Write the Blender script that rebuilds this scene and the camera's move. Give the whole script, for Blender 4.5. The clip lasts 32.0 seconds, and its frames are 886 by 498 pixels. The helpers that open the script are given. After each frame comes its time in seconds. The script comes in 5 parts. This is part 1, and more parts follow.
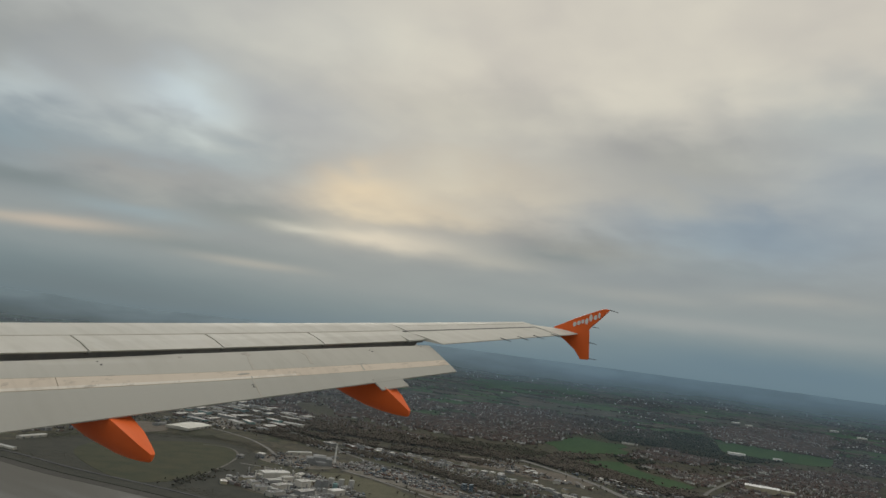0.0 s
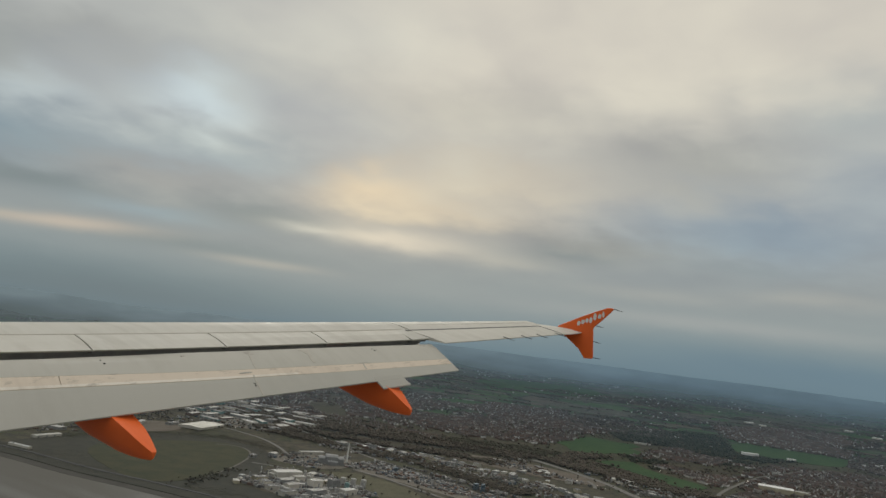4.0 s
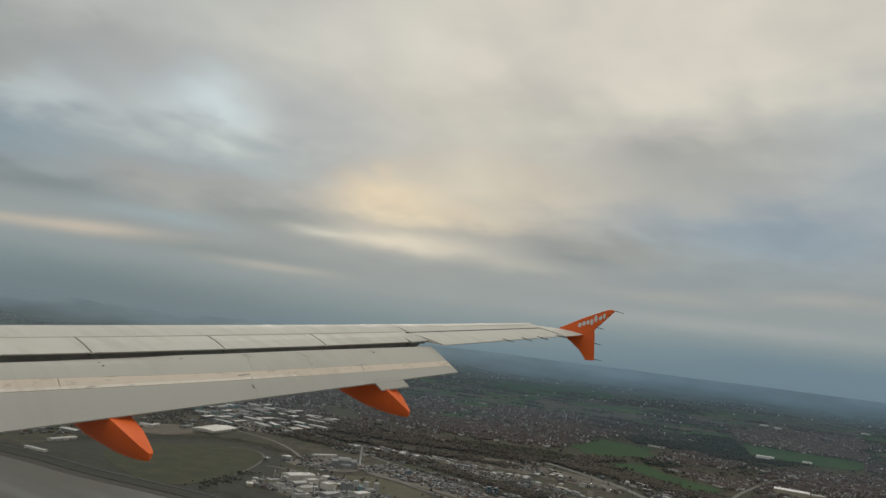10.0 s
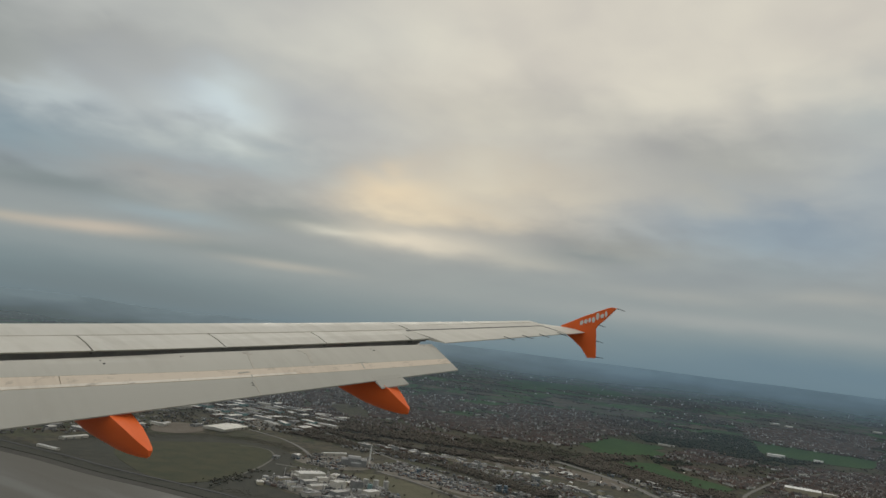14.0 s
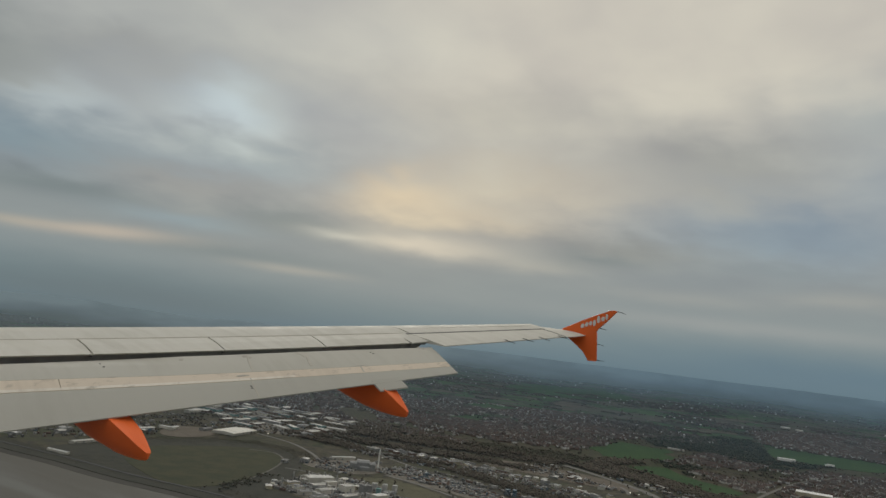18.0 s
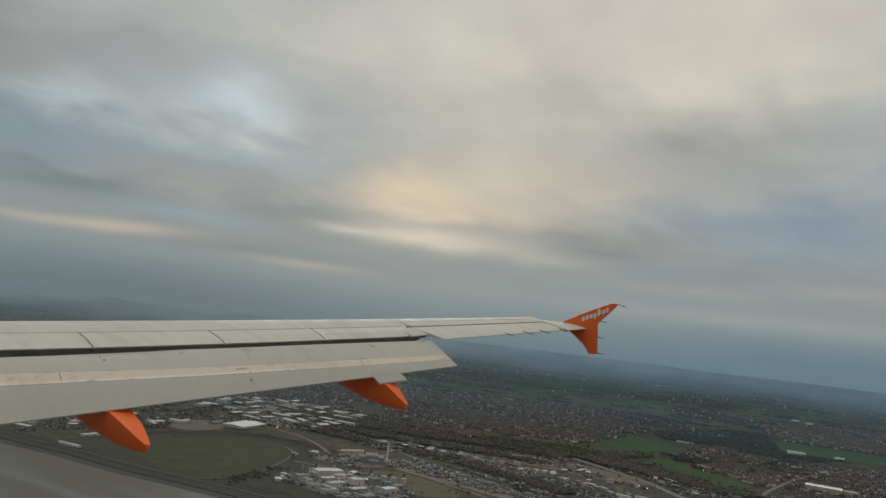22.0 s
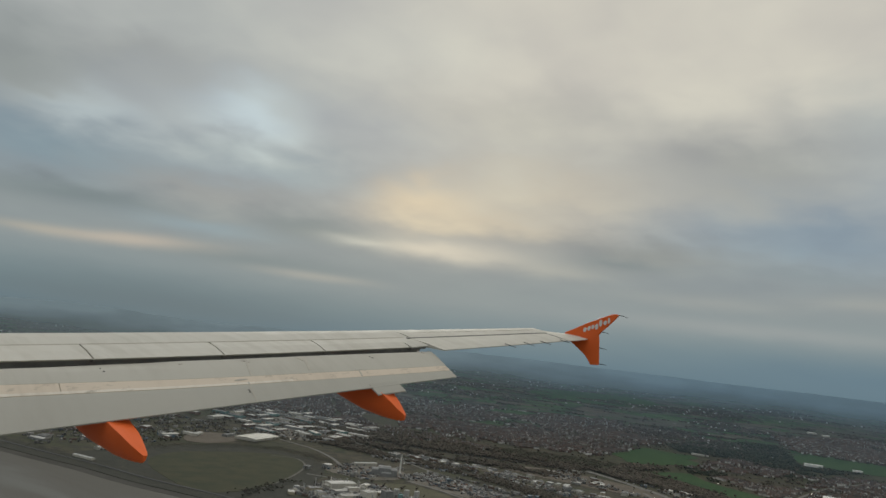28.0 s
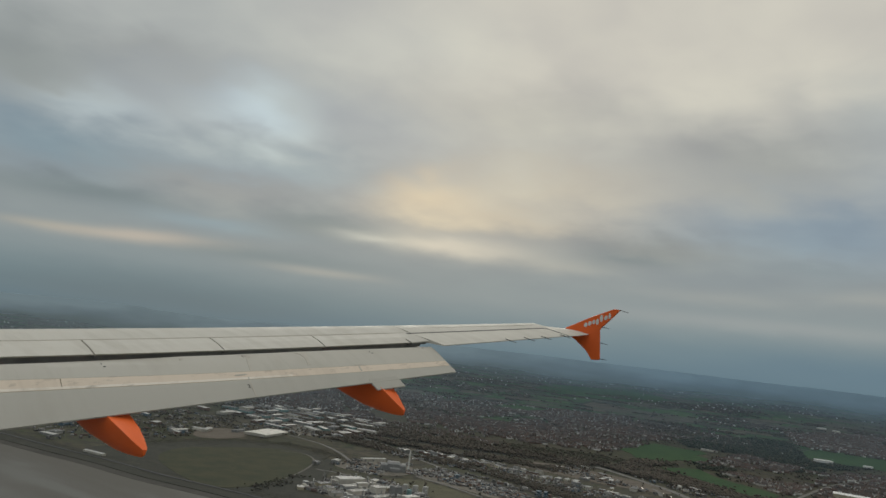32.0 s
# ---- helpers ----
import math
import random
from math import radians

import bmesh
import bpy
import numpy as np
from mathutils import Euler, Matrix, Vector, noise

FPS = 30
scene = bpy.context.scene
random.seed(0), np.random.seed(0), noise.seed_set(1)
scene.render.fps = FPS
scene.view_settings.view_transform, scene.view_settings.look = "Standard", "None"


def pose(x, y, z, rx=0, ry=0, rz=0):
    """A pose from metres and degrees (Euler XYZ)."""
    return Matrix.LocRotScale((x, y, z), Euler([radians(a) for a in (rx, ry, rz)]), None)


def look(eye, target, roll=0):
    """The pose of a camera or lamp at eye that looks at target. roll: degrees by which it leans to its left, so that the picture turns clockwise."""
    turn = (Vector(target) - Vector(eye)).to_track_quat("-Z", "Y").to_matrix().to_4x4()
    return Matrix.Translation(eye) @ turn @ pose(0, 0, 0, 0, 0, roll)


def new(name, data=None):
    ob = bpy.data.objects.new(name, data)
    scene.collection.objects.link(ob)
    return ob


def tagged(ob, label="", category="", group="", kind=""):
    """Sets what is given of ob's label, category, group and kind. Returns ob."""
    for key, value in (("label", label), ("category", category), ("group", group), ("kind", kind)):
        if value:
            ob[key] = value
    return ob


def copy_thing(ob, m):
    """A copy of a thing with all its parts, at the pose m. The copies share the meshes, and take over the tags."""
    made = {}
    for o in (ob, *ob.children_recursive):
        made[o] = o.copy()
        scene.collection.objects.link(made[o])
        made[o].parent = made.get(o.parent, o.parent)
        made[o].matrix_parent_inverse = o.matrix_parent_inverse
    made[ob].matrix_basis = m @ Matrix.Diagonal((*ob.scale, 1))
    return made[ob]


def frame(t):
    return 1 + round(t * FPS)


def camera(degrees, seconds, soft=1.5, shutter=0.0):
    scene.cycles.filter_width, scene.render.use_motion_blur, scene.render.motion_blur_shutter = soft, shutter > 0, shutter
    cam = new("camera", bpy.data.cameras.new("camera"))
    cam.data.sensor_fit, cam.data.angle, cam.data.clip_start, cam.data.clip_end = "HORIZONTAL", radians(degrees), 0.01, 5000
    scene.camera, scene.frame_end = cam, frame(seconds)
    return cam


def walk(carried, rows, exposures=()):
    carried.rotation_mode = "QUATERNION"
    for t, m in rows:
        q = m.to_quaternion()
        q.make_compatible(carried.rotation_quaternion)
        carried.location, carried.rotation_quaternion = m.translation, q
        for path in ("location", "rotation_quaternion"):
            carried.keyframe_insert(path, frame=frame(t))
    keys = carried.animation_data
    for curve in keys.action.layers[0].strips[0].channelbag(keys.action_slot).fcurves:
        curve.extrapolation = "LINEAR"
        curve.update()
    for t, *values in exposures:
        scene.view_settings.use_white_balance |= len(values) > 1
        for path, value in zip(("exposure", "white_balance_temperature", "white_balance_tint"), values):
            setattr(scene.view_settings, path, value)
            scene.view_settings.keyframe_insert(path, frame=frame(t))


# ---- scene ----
HEIGHT = 374.0          # eye above the town
SEAT = Vector((1.6699, -15.8248, 1.8094))   # eye in the aeroplane's own axes: x to starboard, y ahead, z up
cam = camera(59.18, 32.0)
# how the aeroplane sits in the air: nose a little up
ATTITUDE = Matrix(((0.99999, 0.0, 0.00542), (0.00026, 0.99881, -0.0488), (-0.00541, 0.0488, 0.99879))).to_4x4()
FLIGHT = Matrix.Translation((0, 0, HEIGHT)) @ ATTITUDE @ Matrix.Translation(-SEAT)


def gaze(yaw, lean_in):
    """The camera in its seat: yaw and small changes of pitch and roll in degrees, and how far it has slid along the window."""
    a, b, c = radians(55.194 + yaw), radians(5.580 + 0.087 * yaw), radians(9.673 + 0.165 * yaw)
    f = Vector((math.sin(a) * math.cos(b), math.cos(a) * math.cos(b), math.sin(b)))
    r = Vector((math.cos(a), -math.sin(a), 0))
    u = r.cross(f)
    r, u = r * math.cos(c) + u * math.sin(c), u * math.cos(c) - r * math.sin(c)
    turn = Matrix((r, u, -f)).transposed().to_4x4()
    eye = SEAT + Vector((-0.083, 0.253, -0.027)) * lean_in
    return FLIGHT @ Matrix.Translation(eye) @ turn


# seconds, degrees up, degrees to the left: the sway of the handheld camera
SWAY = [
    (0, -0.062, -0.284), (0.5, -0.062, -0.253), (1, -0.093, -0.253), (1.5, -0.062, -0.127), (2, -0.284, -0.062), (2.5, -0.253, -0.062),
    (3, -0.253, -0.062), (3.5, -0.191, -0.062), (5.5, -0.129, -0.062), (6, -0.253, -0.062), (6.5, -0.253, -0.062), (7, -0.191, -0.062),
    (7.5, -0.125, -0.062), (8, -0.127, -0.062), (8.5, -0.062, -0.062), (9, 0.000, -0.062), (9.5, 0.000, -0.062), (10, 0.000, -0.062),
    (10.5, -0.062, -0.062), (11, 0.000, -0.062), (11.5, 0.031, -0.031), (12, 0.000, -0.062), (12.5, -0.062, -0.031), (13, -0.125, 0.000),
    (13.5, -0.127, 0.000), (14, -0.160, 0.000), (14.5, -0.095, 0.000), (16.5, -0.062, 0.000), (17, 0.000, 0.000), (17.5, -0.064, 0.000),
    (18, 0.066, 0.000), (18.5, -0.253, 0.000), (19, -0.222, 0.000), (19.5, -0.255, 0.000), (20, -0.253, 0.000), (20.5, -0.253, 0.000),
    (21, -0.191, 0.000), (21.5, -0.444, 0.000), (22, -0.444, 0.000), (22.5, -0.382, 0.000), (23, -0.031, 0.000), (23.5, -0.125, 0.000),
    (24, -0.127, 0.000), (24.5, -0.222, 0.000), (26.5, 0.000, 0.000), (27, 0.286, 0.000), (27.5, 0.320, 0.000), (28, 0.351, 0.000),
    (28.5, 0.286, 0.000), (29, 0.066, 0.000), (29.5, 0.000, 0.000), (30, -0.095, 0.000), (30.5, 0.000, 0.000), (31, -0.062, 0.000),
    (31.5, 0.095, 0.000), (32, 0.000, 0.000),
]
# the camera slides slowly aft along the cabin window while it turns to keep the wing in view
DRIFT = 0.15
walk(cam, [(t, gaze(DRIFT * (17 - t), DRIFT * (17 - t)) @ pose(0, 0, 0, up, left, 0)) for t, up, left in SWAY],
     exposures=[(0, 0.07, 6480, 10), (2, 0.12, 6490, 10), (9, 0.13, 6490, 10), (14, 0.13, 6470, 10), (17, 0.01, 6480, 10), (18, -0.02, 6470, 10), (24, -0.01, 6410, 9.5), (28, 0.03, 6370, 9), (30, 0.07, 6350, 9), (32, 0.02, 6350, 9)])

# ---- sky and sun ----
SUN_AZ, SUN_EL = 52.0, 14.0


class Nodes:
    """Short forms for building node trees."""

    def __init__(self, tree):
        self.tree = tree

    def add(self, kind, ins=()):
        n = self.tree.nodes.new(kind)
        for k, v in dict(ins).items():
            self.put(n.inputs[k], v)
        return n

    def put(self, socket, v):
        if isinstance(v, bpy.types.NodeSocket):
            self.tree.links.new(v, socket)
        else:
            socket.default_value = v

    def math(self, op, a, b=0.0, c=0.0):
        n = self.add("ShaderNodeMath", {0: a, 1: b, 2: c})
        n.operation = op
        return n.outputs[0]

    def mix(self, f, a, b, blend="MIX"):
        n = self.add("ShaderNodeMix")
        n.data_type, n.blend_type = "RGBA", blend
        self.put(n.inputs[0], f)
        for i, v in ((6, a), (7, b)):
            self.put(n.inputs[i], (*v, 1) if isinstance(v, tuple) and len(v) == 3 else v)
        return n.outputs[2]

    def noise(self, vec, scale, detail=4.0, rough=0.55, dist=0.0):
        return self.add("ShaderNodeTexNoise", {"Vector": vec, "Scale": scale, "Detail": detail, "Roughness": rough, "Distortion": dist}).outputs[0]

    def ramp(self, f, stops):
        n = self.add("ShaderNodeValToRGB", {0: f})
        el = n.color_ramp.elements
        while len(el) < len(stops):
            el.new(0.5)
        for e, (p, c) in zip(el, stops):
            e.position, e.color = p, (*c, 1) if len(c) == 3 else c
        return n.outputs[0]

    def span(self, v, a, b, c=0.0, d=1.0):
        n = self.add("ShaderNodeMapRange", {0: v, 1: a, 2: b, 3: c, 4: d})
        n.interpolation_type = "SMOOTHSTEP"
        return n.outputs[0]


world = bpy.data.worlds.new("overcast_sky")
scene.world = world
world.use_nodes = True
world.node_tree.nodes.clear()
k = Nodes(world.node_tree)
way = k.add("ShaderNodeTexCoord").outputs["Generated"]
sx, sy, sz = k.add("ShaderNodeSeparateXYZ", {0: way}).outputs
az = k.math("MULTIPLY", k.math("ARCTAN2", sx, sy), 57.2958)
el = k.math("MULTIPLY", k.math("ARCSINE", sz), 57.2958)
# the cloud deck as a flat sheet overhead, so that its folds crowd together towards the skyline
rise_to = k.math("ADD", k.math("MAXIMUM", sz, 0.0), 0.22)
deck = k.add("ShaderNodeCombineXYZ", {0: k.math("DIVIDE", sx, rise_to), 1: k.math("DIVIDE", sy, rise_to), 2: 4.3}).outputs[0]
billow = k.noise(deck, 2.3, 2.2, 0.48, 0.3)
folds = k.noise(deck, 4.4, 1.8, 0.42, 0.3)
fine = k.noise(deck, 10.0, 2.6, 0.52, 0.3)
shift = k.noise(deck, 1.35, 1.5, 0.4)
calm = k.span(el, 4.5, 14.0, 0.05, 1.0)
azw = k.math("ADD", az, k.math("MULTIPLY", k.math("SUBTRACT", shift, 0.5), 9.0))
elw = k.math("ADD", el, k.math("MULTIPLY", k.math("MULTIPLY", k.math("SUBTRACT", folds, 0.5), 4.5), calm))
elw = k.math("ADD", elw, k.math("MULTIPLY", k.math("MULTIPLY", k.math("SUBTRACT", fine, 0.5), 1.6), calm))


def tint(r, g, b):
    """A colour of light from its display values, 0 to 255."""
    return tuple((v / 255 / 12.92) if v < 11 else ((v / 255 + 0.055) / 1.055) ** 2.4 for v in (r, g, b))


col = k.ramp(k.add("ShaderNodeMapRange", {0: elw, 1: -2.0, 2: 88.0}).outputs[0],
             [(0.0, tint(99, 119, 128)), (0.022, tint(107, 127, 136)), (0.040, tint(124, 140, 144)), (0.060, tint(141, 150, 151)), (0.100, tint(148, 153, 153)),
              (0.140, tint(157, 163, 166)), (0.180, tint(166, 170, 171)), (0.230, tint(172, 174, 172)), (0.300, tint(184, 183, 178)), (0.45, (0.74, 0.74, 0.71)), (0.7, (1.24, 1.23, 1.19)), (1.0, (1.46, 1.45, 1.41))])
WARM, CREAM, GLOW, GREY, SLATE, BLUE, PALE, MIST = (tint(*c) for c in ((201, 191, 173), (208, 201, 188), (221, 204, 176), (152, 152, 147), (126, 136, 137), (146, 162, 170), (201, 213, 215), (176, 178, 174)))
# the whole right of the deck is lit warm from above
col = k.mix(k.math("MULTIPLY", k.span(azw, 38.0, 60.0), k.span(elw, 10.0, 21.0, 0.0, 0.9)), col, CREAM)


def cloud(col, a, e, wa, we, paint, amount, lean=0.0):
    """A lit or shaded part of the cloud deck round azimuth a and elevation e, in degrees."""
    da = k.math("DIVIDE", k.math("SUBTRACT", azw, a), wa)
    de = k.math("SUBTRACT", elw, e)
    if lean:
        de = k.math("SUBTRACT", de, k.math("MULTIPLY", da, lean))
    de = k.math("DIVIDE", de, we)
    d2 = k.math("ADD", k.math("MULTIPLY", da, da), k.math("MULTIPLY", de, de))
    return k.mix(k.math("MULTIPLY", k.math("EXPONENT", k.math("MULTIPLY", d2, -1.0)), amount), col, paint)


# high and towards the nose: grey folds, blue gaps and one pale opening
col = cloud(col, 23, 15.0, 6, 3.2, tint(140, 144, 143), 0.9)
col = cloud(col, 31, 17.6, 5, 1.4, GREY, 0.35)
col = cloud(col, 47, 21.0, 9, 3.0, tint(196, 194, 186), 0.7)
col = cloud(col, 31, 20.5, 7, 2.2, MIST, 0.6)
col = cloud(col, 26, 9.8, 8, 2.0, tint(128, 147, 157), 0.85)
col = cloud(col, 42, 11.6, 8, 1.5, BLUE, 0.65)
col = cloud(col, 39, 13.0, 11, 2.2, MIST, 0.5)
col = cloud(col, 38.0, 14.6, 3.6, 1.9, PALE, 0.95)
col = cloud(col, 29, 12.6, 4.0, 1.2, PALE, 0.4)
col = cloud(col, 47, 15.0, 6, 2.4, tint(180, 183, 181), 0.6)
# the warm field abeam, and the grey and blue aft of it
col = cloud(col, 62, 12.0, 9, 3.0, WARM, 0.85)
col = cloud(col, 60, 17.0, 9, 2.0, tint(189, 185, 174), 0.6)
col = cloud(col, 75, 14.8, 7, 3.0, tint(157, 157, 153), 0.85)
col = cloud(col, 85, 17.5, 7, 2.6, tint(160, 168, 170), 0.7)
col = cloud(col, 79, 9.8, 8, 2.2, tint(142, 157, 167), 0.85)
col = cloud(col, 88, 13.0, 8, 2.4, tint(154, 164, 170), 0.7)
col = cloud(col, 36, 8.6, 9, 1.2, tint(168, 166, 159), 0.6)
col = cloud(col, 52.3, 10.4, 5.0, 1.9, GLOW, 0.95)
col = cloud(col, 56, 9.2, 6.0, 1.0, GLOW, 0.55)
# low layers: slate gaps and sunlit edges
col = cloud(col, 26, 7.2, 7, 0.9, SLATE, 0.85)
col = cloud(col, 36, 6.4, 6, 0.55, tint(150, 165, 170), 0.7)
col = cloud(col, 45, 7.4, 4.5, 0.9, SLATE, 0.7)
col = cloud(col, 40, 4.6, 8, 0.6, SLATE, 0.6)
col = cloud(col, 68, 8.2, 7, 1.0, tint(148, 150, 146), 0.8)
col = cloud(col, 66.5, 7.3, 3.2, 0.55, SLATE, 0.6)
col = cloud(col, 62.5, 6.5, 4.0, 0.55, tint(174, 172, 163), 0.6)
col = cloud(col, 76, 6.4, 8, 0.8, tint(140, 147, 150), 0.6)
col = cloud(col, 84, 6.0, 5, 0.5, tint(166, 166, 160), 0.6)
col = cloud(col, 73, 5.3, 6, 0.5, tint(164, 165, 160), 0.5)
col = cloud(col, 79, 7.6, 4, 0.45, tint(138, 147, 150), 0.5)
col = cloud(col, 48.0, 7.0, 2.6, 0.42, tint(192, 192, 182), 0.85)
col = cloud(col, 54.0, 7.05, 5.4, 0.8, tint(216, 206, 187), 0.95)
col = cloud(col, 26.5, 4.6, 3.5, 0.30, tint(178, 170, 155), 0.6)
col = cloud(col, 32.0, 4.75, 5.2, 0.46, tint(192, 180, 165), 0.85, 0.25)
col = cloud(col, 45.0, 4.0, 4.2, 0.32, tint(176, 172, 162), 0.6)
col = cloud(col, 76, 3.7, 12, 0.55, tint(158, 162, 160), 0.75)
col = cloud(col, 33, 0.7, 16, 1.9, tint(111, 123, 126), 0.85)
col = cloud(col, 84, 1.2, 15, 1.3, tint(103, 125, 138), 0.75)
# soft relief of the deck
swell = k.math("ADD", k.math("MULTIPLY", k.math("SUBTRACT", billow, 0.5), 0.30), k.math("MULTIPLY", k.math("SUBTRACT", folds, 0.5), 0.18))
swell = k.math("ADD", swell, k.math("MULTIPLY", k.math("SUBTRACT", fine, 0.5), 0.10))
swell = k.math("ADD", k.math("MULTIPLY", swell, k.span(el, 1.0, 12.0, 0.1, 1.0)), 1.0)
cool = k.math("ADD", k.math("MULTIPLY", k.math("SUBTRACT", swell, 1.0), 0.72), 1.0)
col = k.mix(1.0, col, k.add("ShaderNodeCombineXYZ", {0: k.math("MULTIPLY", swell, 0.985), 1: swell, 2: cool}).outputs[0], "MULTIPLY")
air = k.add("ShaderNodeTexSky")
air.sky_type, air.sun_disc, air.sun_elevation, air.sun_rotation = "NISHITA", False, radians(SUN_EL), radians(SUN_AZ)
air.air_density, air.dust_density = 1.5, 3.0
col = k.mix(0.04, col, k.mix(1.0, air.outputs[0], (0.012, 0.012, 0.012), "MULTIPLY"))
# the deck is duller on the side away from the low sun
towards = k.math("ADD", k.math("MULTIPLY", sx, math.sin(radians(SUN_AZ))), k.math("MULTIPLY", sy, math.cos(radians(SUN_AZ))))
back = k.add("ShaderNodeBackground", {"Color": col, "Strength": k.span(towards, -0.7, 0.5, 0.62, 1.0)})
k.tree.links.new(back.outputs[0], k.add("ShaderNodeOutputWorld").inputs[0])

sun = new("sun", bpy.data.lights.new("sun", "SUN"))
sun.data.energy, sun.data.angle, sun.data.color = 0.5, radians(25), (1.0, 0.93, 0.82)
sun_way = Vector((math.sin(radians(SUN_AZ)) * math.cos(radians(SUN_EL)), math.cos(radians(SUN_AZ)) * math.cos(radians(SUN_EL)), math.sin(radians(SUN_EL))))
sun.matrix_world = look(sun_way * 900 + Vector((0, 0, HEIGHT)), (0, 0, HEIGHT))

# ---- materials ----
def material(name, rough=0.8, metal=0.0, spec=0.3):
    m = bpy.data.materials.new(name)
    m.use_nodes = True
    n = Nodes(m.node_tree)
    b = m.node_tree.nodes["Principled BSDF"]
    b.inputs["Roughness"].default_value, b.inputs["Metallic"].default_value = rough, metal
    b.inputs["Specular IOR Level"].default_value = spec
    return m, n, b


def bump(n, b, height, strength, distance):
    bp = n.add("ShaderNodeBump", {"Height": height, "Strength": strength, "Distance": distance})
    n.put(b.inputs["Normal"], bp.outputs[0])


def mottled(name, low, high, scale, rough=0.85, metal=0.0, spec=0.3, fine=6.0, relief=0.0, island=False, spread=0.0):
    """Two-scale variation between two colours; relief in metres; island: each loose piece a little lighter or darker."""
    m, n, b = material(name, rough, metal, spec)
    at = n.add("ShaderNodeTexCoord").outputs["Object"]
    f = n.math("ADD", n.math("MULTIPLY", n.noise(at, scale, 4.0), 0.6), n.math("MULTIPLY", n.noise(at, scale * fine, 5.0, 0.65), 0.4))
    c = n.mix(n.span(f, 0.33, 0.67), low, high)
    if spread:
        r = n.add("ShaderNodeNewGeometry").outputs["Random Per Island"] if island else n.add("ShaderNodeObjectInfo").outputs["Random"]
        v = n.math("ADD", n.math("MULTIPLY", r, 2 * spread), 1 - spread)
        g = n.add("ShaderNodeCombineXYZ", {0: v, 1: v, 2: v}).outputs[0]
        c = n.mix(1.0, c, g, "MULTIPLY")
    n.put(b.inputs["Base Color"], c)
    if relief:
        bump(n, b, f, 0.6, relief)
    return m


def picked(name, stops, rough=0.85, scale=0.15, relief=0.0):
    """One of several colours for each loose piece, with weathering over it."""
    m, n, b = material(name, rough)
    r = n.add("ShaderNodeNewGeometry").outputs["Random Per Island"]
    c = n.ramp(r, stops)
    n.tree.nodes[-1].color_ramp.interpolation = "CONSTANT"
    at = n.add("ShaderNodeTexCoord").outputs["Object"]
    w = n.span(n.noise(at, scale, 5.0, 0.65), 0.3, 0.75, 0.75, 1.15)
    c = n.mix(1.0, c, n.add("ShaderNodeCombineXYZ", {0: w, 1: w, 2: w}).outputs[0], "MULTIPLY")
    n.put(b.inputs["Base Color"], c)
    return m


def wing_paint(name, base, dirt, rough, streaks=0.5, worn=0.0):
    """Weathered aircraft paint: stains drawn out along the airflow, fine grain, rubbed patches."""
    m, n, b = material(name, rough, 0.0, 0.32)
    at = n.add("ShaderNodeTexCoord").outputs["Object"]
    flow = n.add("ShaderNodeMapping", {"Vector": at, "Scale": (5.0, 0.7, 0.7)}).outputs[0]
    s = n.noise(flow, 1.3, 6.0, 0.62)
    blot = n.noise(at, 0.9, 4.0, 0.55, 0.3)
    grain = n.noise(at, 38.0, 3.0, 0.7)
    f = n.math("MULTIPLY", n.span(n.math("ADD", n.math("MULTIPLY", s, 0.55), n.math("MULTIPLY", blot, 0.45)), 0.44, 0.68), streaks)
    c = n.mix(f, base, dirt)
    c = n.mix(n.math("MULTIPLY", n.span(grain, 0.52, 0.75), 0.14), c, dirt)
    if worn:
        long = n.add("ShaderNodeMapping", {"Vector": at, "Scale": (1.2, 5.0, 5.0)}).outputs[0]
        patch = n.span(n.noise(long, 2.2, 6.0, 0.7), 0.56, 0.64)
        c = n.mix(n.math("MULTIPLY", patch, worn), c, (0.34, 0.29, 0.23))
    n.put(b.inputs["Base Color"], c)
    n.put(b.inputs["Roughness"], n.span(s, 0.3, 0.7, rough - 0.08, rough + 0.14))
    bump(n, b, n.math("ADD", n.math("MULTIPLY", blot, 0.7), n.math("MULTIPLY", grain, 0.06)), 0.25, 0.02)
    return m


SKIN = wing_paint("wing_grey_paint", (0.59, 0.568, 0.507), (0.47, 0.45, 0.395), 0.52, 0.5)
SPOILER = wing_paint("spoiler_paint", (0.60, 0.575, 0.51), (0.455, 0.432, 0.375), 0.45, 0.5)
FLAP = wing_paint("flap_paint", (0.53, 0.508, 0.448), (0.42, 0.398, 0.344), 0.42, 0.4)
FLAP_AFT = wing_paint("flap_aft_paint", (0.49, 0.474, 0.422), (0.41, 0.393, 0.345), 0.4, 0.3)
BAND = wing_paint("flap_worn_band", (0.75, 0.645, 0.525), (0.60, 0.51, 0.415), 0.5, 0.5, 0.34)
# darker grey that paints in the shade of the flap gap
COVE_SHADE = mottled("flap_cove_shade", (0.25, 0.255, 0.25), (0.36, 0.36, 0.35), 2.0, 0.7)
ORANGE = wing_paint("orange_gloss", (0.94, 0.165, 0.033), (0.76, 0.13, 0.026), 0.36, 0.35)
WHITE = wing_paint("white_fin_paint", (0.80, 0.78, 0.74), (0.66, 0.63, 0.58), 0.45, 0.3)
SEAL = mottled("grey_sealant", (0.10, 0.10, 0.098), (0.17, 0.165, 0.155), 9.0, 0.75)
DARK = mottled("dark_marking", (0.03, 0.03, 0.03), (0.06, 0.058, 0.055), 12.0, 0.7)
STREAK = mottled("faint_streak", (0.49, 0.455, 0.39), (0.555, 0.525, 0.46), 7.0, 0.5)
TAN_SEAL = mottled("tan_sealant", (0.36, 0.325, 0.27), (0.44, 0.40, 0.335), 5.0, 0.7)
